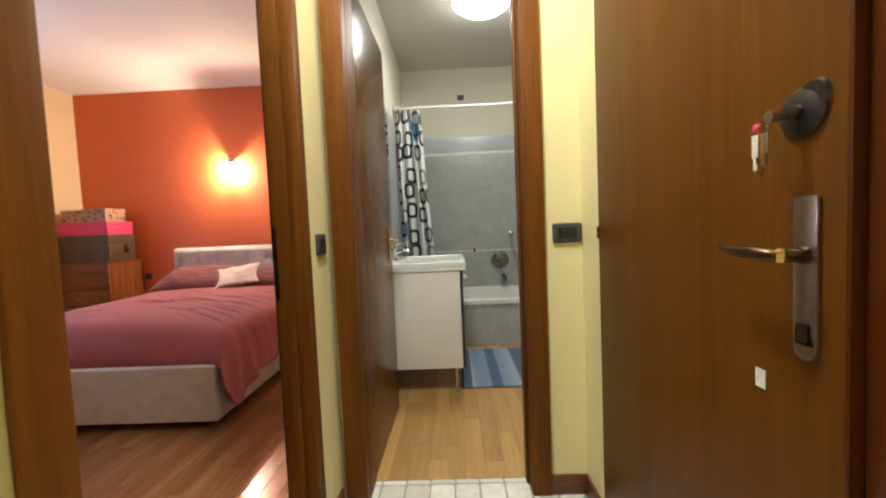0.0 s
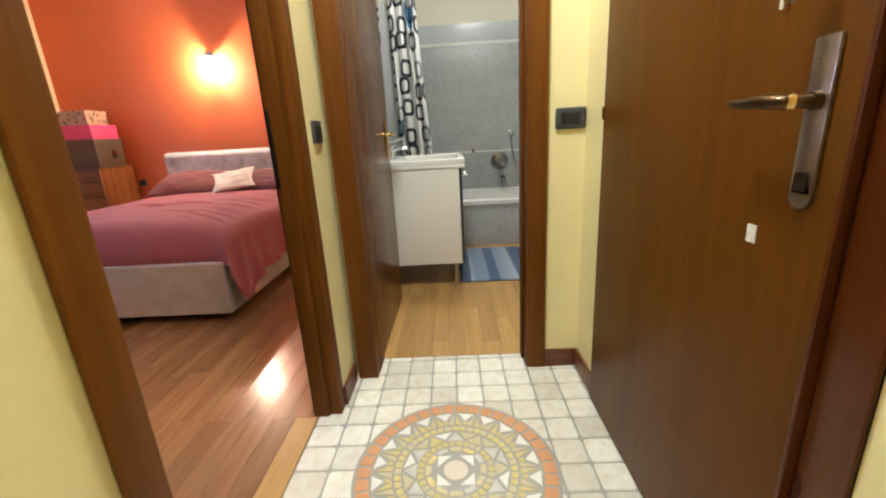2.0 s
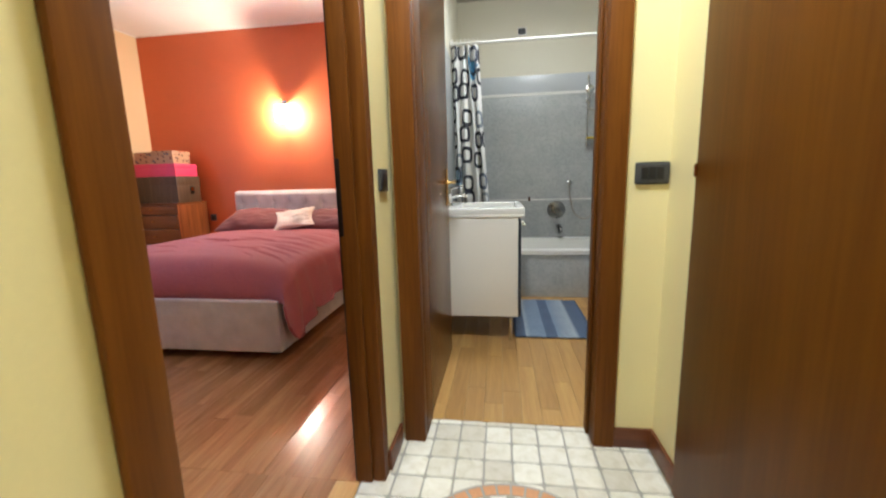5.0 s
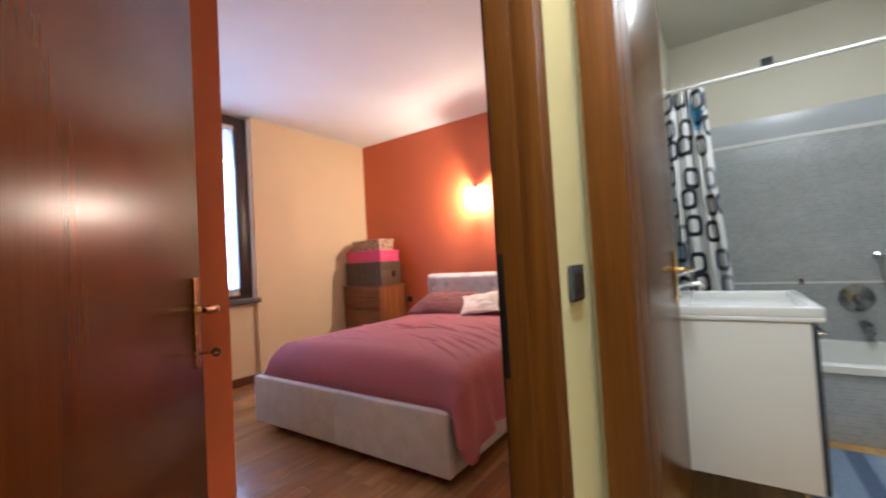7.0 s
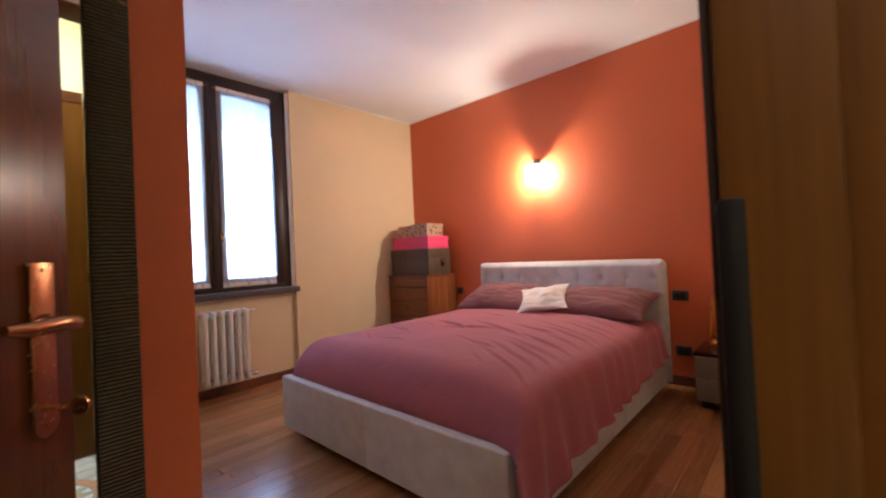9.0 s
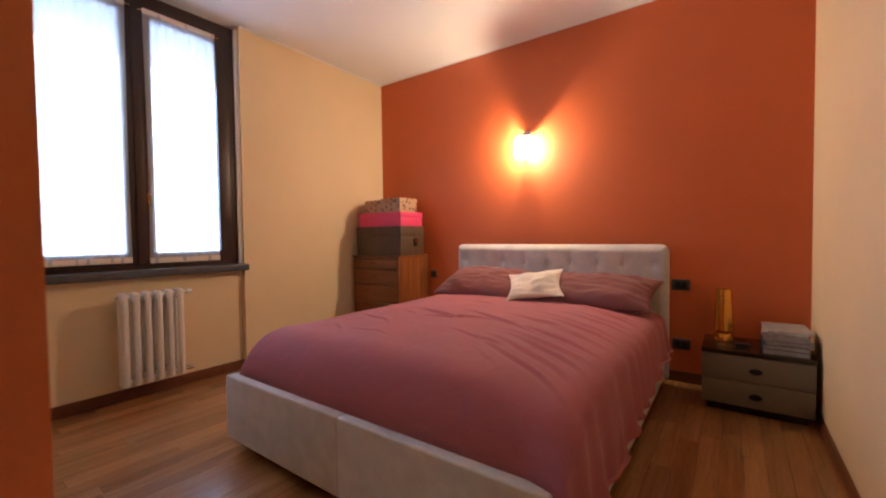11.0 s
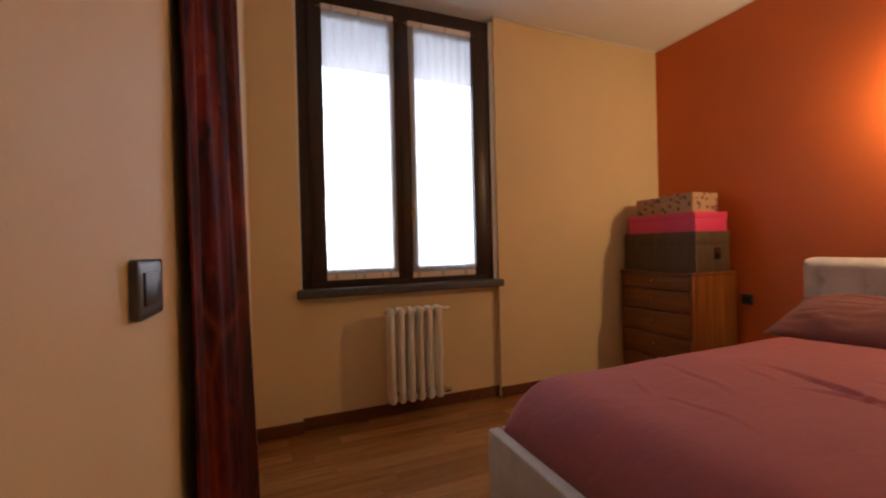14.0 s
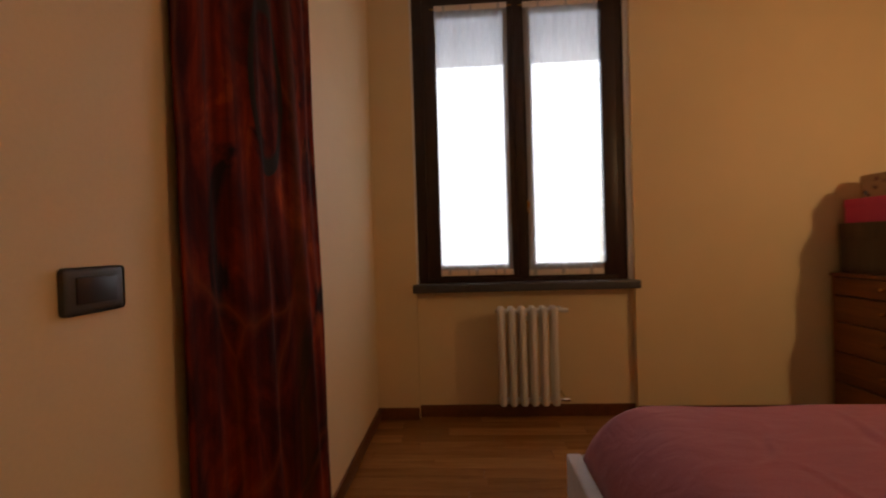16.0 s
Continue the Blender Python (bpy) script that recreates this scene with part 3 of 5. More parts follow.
built("trim_tile_band", boxed(BB_W + 0.012, BB_E - 0.012, BB_N - 0.0145, BB_N - 0.010, 2.004, 2.176, bevel=0.001), M["band_tile"], "pale blue-grey plain tile band above the list")
# white strips on the cream reveals put the daylight there into the colour
for ya, yb in ((3.4195, 3.434), (4.832, 4.8605)):
    built("trim_reveal_daylight", boxed(BED_W - 0.05, BED_W - 0.022, ya, yb, 0.910, 2.885, bevel=0.002), M["ceiling"], "white strip on the window reveal, painted for the daylight there")

# ---- openings: casings, jambs, skirting ----


def casing(name, pieces, label):
    ob = thing(name, (0, 0, 0), label, "door frame")
    ob["kind"] = "structure"
    for pn, b, mat in pieces:
        part(pn, boxed(*b, bevel=0.006), mat, ob)
    return ob


C = M["casing"]
casing("door_frame_bathroom", [
    ("jamb", (-1.125, -1.098, BATH_Y - 0.004, 3.592, 0, 2.29), C), ("jamb", (-0.402, -0.375, BATH_Y - 0.004, 3.592, 0, 2.29), C),
    ("head", (-1.098, -0.402, BATH_Y - 0.004, 3.592, 2.265, 2.29), C),
    ("architrave", (-1.190, -1.100, 3.407, BATH_Y - 0.004, 0, 2.36), C), ("architrave", (-0.400, -0.318, BATH_Y - 0.018, BATH_Y - 0.004, 0, 2.36), C),
    ("architrave", (-1.100, -0.400, BATH_Y - 0.018, BATH_Y - 0.004, 2.285, 2.36), C),
    ("stop", (-0.414, -0.402, 3.53, 3.58, 0, 2.265), C)],
    "brown varnished wooden frame of the bathroom doorway")
casing("door_frame_bedroom", [
    # rebate in near-black wood, standing in for shade on the brown jamb
    ("rebate", (-1.320, -1.3152, 3.156, 3.2155, 0, 2.29), M["dark_frame"]),
    ("jamb", (-1.315, -1.255, 3.149, 3.217, 0, 2.29), C), ("jamb_moulding", (-1.256, HX0 + 0.003, 3.160, 3.2185, 0, 2.29), C),
    ("jamb", (-1.354, HX0 + 0.002, 2.252, 2.285, 0, 2.29), C),
    ("head", (BED_E - 0.002, HX0 + 0.002, 2.285, 3.150, 2.265, 2.29), C),
    ("architrave", (HX0 + 0.002, HX0 + 0.016, 2.212, 2.282, 0, 2.36), C),
    ("architrave", (HX0 + 0.002, HX0 + 0.016, 2.282, 3.2185, 2.291, 2.36), C),
    # near-black here too, the shade on the bedroom side put into the colour
    ("architrave", (-1.372, -1.355, 2.190, 2.276, 0, 2.36), M["dark_frame"]),
    ("strike_plate", (-1.3175, -1.300, 3.1465, 3.160, 0.93, 1.19), M["hinge"])],
    "brown varnished wooden frame of the bedroom doorway")
casing("door_frame_entrance", [
    # near-black jamb strip paints the shade between casing and leaf
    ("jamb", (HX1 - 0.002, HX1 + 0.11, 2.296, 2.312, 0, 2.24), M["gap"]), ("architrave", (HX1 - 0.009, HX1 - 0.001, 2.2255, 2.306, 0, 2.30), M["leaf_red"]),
    ("architrave", (HX1 - 0.009, HX1 - 0.001, 2.306, 3.215, 2.225, 2.30), M["leaf_red"])],
    "red-brown wooden casing of the entrance door")


def skirt(name, b):
    return built(name, boxed(*b, bevel=0.003), M["skirting"], "brown wooden skirting board along the wall")


skirt("baseboard_hall_a", (-0.318, HX1 - 0.012, BATH_Y - 0.013, BATH_Y, 0, 0.085))
skirt("baseboard_hall_b", (HX1 - 0.013, HX1, 3.217, BATH_Y, 0, 0.085))
skirt("baseboard_hall_c", (HX0, HX0 + 0.013, 3.220, 3.406, 0, 0.085))
skirt("baseboard_hall_d", (HX0, HX0 + 0.013, HALL_S, 2.211, 0, 0.085))
skirt("baseboard_hall_e", (HX1 - 0.013, HX1, HALL_S, 2.226, 0, 0.085))
skirt("baseboard_bed_south", (BED_W + 0.014, -2.562, BED_S, BED_S + 0.013, 0, 0.08))
skirt("baseboard_bed_west_a", (BED_W, BED_W + 0.013, BED_S, 3.42, 0, 0.08))
skirt("baseboard_bed_west_b", (BED_W - 0.045, BED_W - 0.032, 3.42, 4.86, 0, 0.08))
skirt("baseboard_bed_west_c", (BED_W, BED_W + 0.013, 4.86, BED_N - 0.013, 0, 0.08))
skirt("baseboard_bed_north", (BED_W, BED_E, BED_N - 0.013, BED_N, 0, 0.08))
skirt("baseboard_bed_east", (BED_E - 0.013, BED_E, 3.586, BED_N - 0.013, 0, 0.08))
skirt("baseboard_alcove", (-2.452, -2.439, 2.0, 3.168, 0, 0.08))
# ceiling line between the painted walls and the ceiling
built("trim_cove", boxed(BED_W, BED_W + 0.012, 4.86, BED_N, CEIL - 0.012, CEIL, bevel=0.003), M["ceiling"], "thin white line of trim under the ceiling")
built("trim_cove_north", boxed(BED_W + 0.012, BED_E, BED_N - 0.010, BED_N, CEIL - 0.010, CEIL, bevel=0.003), M["ceiling"], "thin white line of trim under the ceiling")

# ---- doors ----


def lever(parent, side, y, z, mat, length=0.115, plate=(0.042, 0.235), x=0.0, away=1, plate_mat=None):
    """A long plate with a lever, on the face x, side +1 or -1, lever along away*y."""
    w2, h = plate[0] / 2, plate[1]
    bm = boxed(min(x, x + side * 0.007), max(x, x + side * 0.007), y - w2, y + w2, z - h * 0.64 + w2 * 0.8, z + h * 0.36, bevel=0.003)
    rod(bm, (x, y, z - h * 0.64 + w2 * 0.8), (x + side * 0.007, y, z - h * 0.64 + w2 * 0.8), w2, w2 * 0.97, 28)
    for dz in (z + h * 0.36 - 0.010, z - h * 0.64 + 0.012):
        rod(bm, (x, y, dz), (x + side * 0.0085, y, dz), 0.0032, 0.0028, 12)
    p = part("handle_plate", bm, plate_mat or mat, parent)
    bm = bmesh.new()
    rod(bm, (x, y, z), (x + side * 0.016, y, z), 0.015, 0.012, 20)
    pts = [(x + side * 0.012, y, z), (x + side * 0.040, y, z), (x + side * 0.050, y + away * 0.014, z + 0.001), (x + side * 0.052, y + away * 0.045, z + 0.004), (x + side * 0.050, y + away * 0.085, z + 0.003), (x + side * 0.047, y + away * length, z + 0.007)]
    tube(bm, pts, [0.010, 0.009, 0.0105, 0.0105, 0.0085, 0.0055], 14)
    part("lever", bm, mat, parent)
    return p


# entrance door, closed
d = tagged(thing("door_entrance", (HX1, 2.312, 0), "closed brown veneered entrance door with a steel lever and keys", "door"), kind="structure")
L = 0.905
part("leaf", boxed(-0.020, 0.045, 0.004, L, 0.004, 2.22, bevel=0.003), M["door"], d)
part("leaf_edge", boxed(-0.024, 0.04, -0.004, 0.0035, 0.004, 2.22, bevel=0.0015), M["leaf_red"], d)
hp = lever(d, -1, 0.062, 1.100, M["bronze_dark"], 0.125, (0.040, 0.235), -0.020, plate_mat=M["steel"])
bm = rod(bmesh.new(), (-0.058, 0.062, 1.1), (-0.066, 0.066, 1.1005), 0.0125, 0.0115, 20)
part("collar", bm, M["brass"], d, "brass collar on the lever")
bm = bmesh.new()
lathe(bm, [(0.040, -0.020), (0.041, -0.024), (0.034, -0.028), (0.012, -0.029), (0.011, -0.036), (0.002, -0.037)], 28, (0, 0.072, 1.304), "x", (0.95, 0.85))
rod(bm, (-0.020, 0.052, 1.322), (-0.027, 0.052, 1.322), 0.024, 0.021, 24)
part("lock_rosette", bm, M["lock_metal"], d, "dark steel lock rosette")
bm = boxed(-0.060, -0.036, 0.080, 0.084, 1.296, 1.308, bevel=0.001)
rod(bm, (-0.059, 0.082, 1.302), (-0.063, 0.082, 1.302), 0.009, 0.009, 18)
part("key", bm, M["steel"], d)
bm = bmesh.new()
for k in range(20):
    a0, a1 = 2 * math.pi * k / 20, 2 * math.pi * (k + 1) / 20
    rod(bm, (-0.062, 0.094 + 0.010 * math.cos(a0), 1.288 + 0.010 * math.sin(a0)), (-0.062, 0.094 + 0.010 * math.cos(a1), 1.288 + 0.010 * math.sin(a1)), 0.0013, n=6)
part("key_fob", lathe(bmesh.new(), [(0.002, -0.066), (0.006, -0.064), (0.006, -0.060), (0.002, -0.058)], 18, (0, 0.106, 1.292), "x"), M["pink"], d, "small pink key fob")
part("key_ring", bm, M["chrome"], d)
for dy, tz, w0, mt in ((0.094, 1.236, 0.0080, "brass"), (0.103, 1.246, 0.0070, "sticker"), (0.087, 1.250, 0.0075, "steel")):
    bm = boxed(-0.064 - dy * 0.03, -0.060 - dy * 0.03, dy - w0, dy + w0, tz, 1.281, bevel=0.0015)
    box(bm, -0.0635 - dy * 0.03, -0.0605 - dy * 0.03, dy - w0 * 0.5, dy + w0 * 0.5, tz - 0.018, tz + 0.002)
    part("hanging_key", bm, M[mt], d)
part("keyhole_cover", boxed(-0.031, -0.027, 0.052, 0.072, 0.972, 1.000, bevel=0.004), M["gap"], d)
part("hinge", rod(bmesh.new(), (-0.022, L - 0.003, 1.10), (-0.022, L - 0.003, 1.14), 0.005), M["leaf_red"], d)
st = thing("sticker", (HX1 - 0.0215, 2.464, 0.885), "small torn white sticker on the entrance door", "sticker")
part("paper", boxed(-0.0008, 0.0008, -0.011, 0.011, -0.016, 0.016), M["sticker"], st)

# bedroom door, half open: hinged at the near jamb
d = tagged(thing("door_bedroom", (-1.356, 2.290, 0), "half-open red-brown bedroom door with a bronze handle", "door", rz=51.7), kind="structure")
part("leaf", boxed(-0.002, 0.038, 0.004, 0.936, 0.006, 2.26, bevel=0.003), M["leaf_red"], d)
lever(d, 1, 0.880, 1.095, M["bronze"], 0.11, (0.040, 0.225), 0.038, -1)
lever(d, -1, 0.880, 1.095, M["bronze"], 0.11, (0.040, 0.225), -0.002, -1)
bm = rod(bmesh.new(), (0.040, 0.880, 0.985), (0.072, 0.880, 0.985), 0.003)
lathe(bm, [(0.006, -0.002), (0.012, -0.002), (0.012, 0.002), (0.006, 0.002)], 16, (0.082, 0.880, 0.985), "y")
part("key", bm, M["bronze"], d)
# bathroom door, opened against the wall
d = tagged(thing("door_bathroom", (-1.104, 3.60, 0), "open brown bathroom door with a brass handle", "door", rz=-0.5), kind="structure")
part("leaf", boxed(-0.036, 0.002, 0.0, 0.757, 0.006, 2.26, bevel=0.003), M["door_bath"], d)
lever(d, 1, 0.68, 1.095, M["brass"], 0.10, (0.034, 0.21), 0.002, -1)

# ---- window ----
win = tagged(thing("window_1", (BED_W - 0.095, 3.42, 0), "tall dark wooden casement window with two sashes", "window"), kind="structure")
DF = M["dark_frame"]
for b in ((0, 0.05, 0.0, 0.085, 0.91, 2.885), (0, 0.05, 1.355, 1.44, 0.91, 2.885), (0, 0.05, 0.085, 1.355, 2.80, 2.885), (0, 0.05, 0.085, 1.355, 0.91, 0.945)):
    part("window_frame", boxed(*b, bevel=0.004), DF, win)
for y0, y1 in ((0.082, 0.717), (0.7175, 1.358)):
    s = part("sash", boxed(0.012, 0.062, y0, y0 + 0.092, 0.942, 2.80, bevel=0.006), DF, win)
    for b in ((0.012, 0.062, y1 - 0.092, y1, 0.942, 2.80), (0.012, 0.062, y0 + 0.092, y1 - 0.092, 2.72, 2.80), (0.012, 0.062, y0 + 0.092, y1 - 0.092, 0.942, 1.03)):
        part("rail", boxed(*b, bevel=0.006), DF, s)
    g = part("pane", boxed(0.030, 0.036, y0 + 0.07, y1 - 0.07, 1.02, 2.73), M["glass"], s)
    g.visible_shadow = False
part("astragal", boxed(0.060, 0.072, 0.690, 0.746, 0.95, 2.80, bevel=0.004), DF, win)
bm = boxed(0.062, 0.070, 0.758, 0.776, 1.385, 1.455, bevel=0.002)
tube(bm, [(0.068, 0.767, 1.44), (0.090, 0.767, 1.44), (0.094, 0.767, 1.42), (0.092, 0.767, 1.365)], 0.006)
part("window_handle", bm, M["brass"], win)
built("window_sill", boxed(BED_W - 0.095, BED_W + 0.038, 3.398, 4.886, 0.854, 0.909, bevel=0.012, seg=3), M["sill"], "dark grey stone window sill")
built("backdrop_outside", boxed(-6.6, -6.55, 0.5, 8.0, -1.0, 5.0), M["backdrop"], "bright white overcast daylight outside the window")
sh = thing("roller_shutter", (BED_W - 0.2, 3.42, 0), "pale plastic roller shutter partly lowered outside the window", "shutter")
for i in range(10):
    part("slat", boxed(-0.012, 0.0, 0.0, 1.44, 2.44 + i * 0.047, 2.484 + i * 0.047, bevel=0.004), M["shutter"], sh)


def curtain_panel(y0, y1, z0, z1, rod_z, seed):
    ob = thing("sheer_curtain", (BED_W - 0.022, (y0 + y1) / 2, 0), "white sheer curtain panel on a window sash", "curtain", "window curtains")
    wd, rnd = y1 - y0, random.Random(seed)
    ph = rnd.random() * 6

    def fn(u, v):
        z = z0 + (z1 - z0) * v
        k = 0.3 + 0.7 * abs(v - 0.5) * 2
        return Vector((0.004 * math.sin(u * 50 + ph) * k + 0.003 * math.sin(u * 17 + v * 5), (u - 0.5) * (wd - 0.012 * math.sin(v * 3.1)), z + 0.004 * math.sin(u * 9 + ph)))
    part("cloth", sheet(bmesh.new(), 60, 30, fn), M["sheer"], ob)
    part("hem", boxed(-0.004, 0.004, -wd / 2, wd / 2, z0 - 0.004, z0 + 0.035, bevel=0.002), M["cushion"], ob)
    part("heading", boxed(-0.005, 0.005, -wd / 2, wd / 2, z1 - 0.03, z1 + 0.006, bevel=0.002), M["cushion"], ob)
    bm = rod(bmesh.new(), (0, -wd / 2 - 0.03, rod_z), (0, wd / 2 + 0.03, rod_z), 0.004)
    part("curtain_rod", bm, M["brass"], ob)


curtain_panel(3.590, 4.075, 0.965, 2.770, 2.755, 3)
curtain_panel(4.180, 4.670, 0.955, 2.765, 2.750, 5)

# ---- radiator ----
r = thing("radiator", (BED_W + 0.10, 3.966, 0), "white cast-iron radiator with six columns under the window", "radiator")
for i in range(6):
    y = 0.006 + i * 0.0665
    bm = bmesh.new()
    for dx in (-0.040, 0.040):
        tube(bm, [(dx, y, 0.155), (dx, y, 0.19), (dx, y, 0.70), (dx, y, 0.735)], [0.014, 0.020, 0.020, 0.014], 12)
    box(bm, -0.050, 0.050, y - 0.023, y + 0.023, 0.695, 0.765, bevel=0.020, seg=3)
    box(bm, -0.050, 0.050, y - 0.023, y + 0.023, 0.135, 0.200, bevel=0.020, seg=3)
    part("column", bm, M["radiator"], r)
for z in (0.735, 0.165):
    part("header_pipe", rod(bmesh.new(), (0, 0.0, z), (0, 0.37, z), 0.016), M["radiator"], r)
    bm = rod(bmesh.new(), (0, 0.36, z), (0, 0.40, z), 0.011)
    rod(bm, (0, 0.395, z), (0, 0.43, z), 0.017, 0.014)
    rod(bm, (0, 0.405, z), (-0.145, 0.405, z), 0.008)
    part("valve", bm, M["chrome"] if z < 0.5 else M["white_cord"], r)
part("bleed_cap", rod(bmesh.new(), (0, -0.03, 0.735), (0, 0.01, 0.735), 0.010), M["chrome"], r)
part("bracket", boxed(-0.148, -0.04, 0.18, 0.20, 0.66, 0.68), M["radiator"], r)

# ---- bed ----
BX0, BX1, BY0, BY1 = -3.950, -2.153, 4.104, 6.42
bed = thing("bed", (BX0, BY0, 0), "double bed with a pale grey velvet base and tufted headboard", "bed")
BW, BL = BX1 - BX0, BY1 - BY0
VB = M["bedcloth"]
part("footboard", boxed(0, BW * 0.5 - 0.0005, 0, 0.055, 0.055, 0.392, bevel=0.010, seg=3), VB, bed)
part("footboard", boxed(BW * 0.5 + 0.0005, BW, 0, 0.055, 0.055, 0.392, bevel=0.010, seg=3), VB, bed)
part("side_panel", boxed(0, 0.055, 0.056, BL, 0.055, 0.392, bevel=0.012, seg=3), VB, bed)
part("side_panel", boxed(BW - 0.055, BW, 0.056, BL, 0.055, 0.392, bevel=0.012, seg=3), VB, bed)
part("slat_base", boxed(0.06, BW - 0.06, 0.06, BL - 0.01, 0.24, 0.29), M["dark_frame"], bed)
for fx, fy in ((0.12, 0.12), (BW - 0.12, 0.12), (0.12, BL - 0.12), (BW - 0.12, BL - 0.12)):
    part("foot", rod(bmesh.new(), (fx, fy, 0), (fx, fy, 0.25), 0.03, 0.035), M["black"], bed)
part("mattress", boxed(0.09, BW - 0.10, 0.30, BL - 0.02, 0.29, 0.50, bevel=0.06, seg=4), M["cushion"], bed)

HBX0, HBX1, HBZ = -0.017, BW + 0.022, 1.042


def headboard_face():
    bm = bmesh.new()
    wd, z0 = HBX1 - HBX0, 0.06
    tufts = [(HBX0 + wd * (i + 0.5) / 9, 0.885) for i in range(9)] + [(HBX0 + wd * i / 9, 0.70) for i in range(1, 9)]

    def fn(u, v):
        x, z = HBX0 + wd * u, z0 + (HBZ - z0) * v
        e = min(u * wd, (1 - u) * wd, (1 - v) * (HBZ - z0))
        rim = 0.04 * (1 - min(1.0, e / 0.06)) ** 2
        cr = 0.06
        cx, cz = max(0.0, cr - min(u * wd, (1 - u) * wd)), max(0.0, cr - (1 - v) * (HBZ - z0))
        if cx > 0 and cz > 0:
            k = math.hypot(cx, cz)
            if k > cr:
                s = cr / k
                x += (cx - cx * s) * (1 if u < 0.5 else -1)
                z -= (cz - cz * s)
        dent = sum(0.040 * math.exp(-math.hypot(x - tx, z - tz) / 0.024) for tx, tz in tufts if abs(x - tx) < 0.1 and abs(z - tz) < 0.1)
        fold = sum(0.012 * math.exp(-((x - tx) ** 2) / (2 * 0.008 ** 2)) * max(0.0, 1 - abs(z - tz) / 0.12) for tx, tz in tufts if abs(x - tx) < 0.05)
        return Vector((x, BL - 0.06 + rim + dent + fold, z))
    sheet(bm, 240, 100, fn)
    bmesh.ops.reverse_faces(bm, faces=bm.faces)
    r2 = bmesh.ops.extrude_edge_only(bm, edges=[e for e in bm.edges if e.is_boundary])
    for v in r2["geom"]:
        if isinstance(v, bmesh.types.BMVert):
            v.co.y = BL + 0.02
    bmesh.ops.recalc_face_normals(bm, faces=bm.faces)
    return bm, tufts


bm, tufts = headboard_face()
hb = part("headboard", bm, VB, bed, "tufted pale grey headboard")
for tx, tz in tufts:
    if tz > 0.6:
        part("button", lathe(bmesh.new(), [(0.004, BL - 0.034), (0.011, BL - 0.036), (0.013, BL - 0.030), (0.010, BL - 0.018)], 14, (tx, 0, tz), "y"), VB, hb)

# ---- duvet ----
dv = thing("duvet", (0, 0, 0), "mauve cotton duvet tucked in at the foot, hanging over one side", "bedding")


CR = random.Random(8)
DUVET_CREASES = [(-3.55, 5.20, -3.02, 4.99, 0.012, 0.012), (-3.25, 5.32, -2.50, 4.96, 0.012, 0.013), (-3.32, 4.97, -2.82, 5.13, 0.010, 0.013), (-2.95, 5.37, -2.35, 5.12, 0.010, 0.012), (-3.80, 4.90, -3.30, 4.72, 0.006, 0.014), (-3.00, 4.80, -2.50, 4.62, 0.007, 0.014)]
for k in range(14):
    yy = 4.35 + 0.12 * k
    DUVET_CREASES.append((-2.72 + CR.uniform(-0.14, 0.1), yy + 0.34 + CR.uniform(-0.05, 0.05), -2.14, yy + CR.uniform(-0.04, 0.04), CR.uniform(0.006, 0.012), CR.uniform(0.012, 0.022)))
for k in range(8):
    xx, yy = CR.uniform(-3.8, -2.7), CR.uniform(4.5, 5.9)
    an = CR.uniform(-0.7, 0.2)
    DUVET_CREASES.append((xx, yy, xx + 0.35 * math.cos(an), yy + 0.35 * math.sin(an), CR.uniform(0.003, 0.006), 0.012))


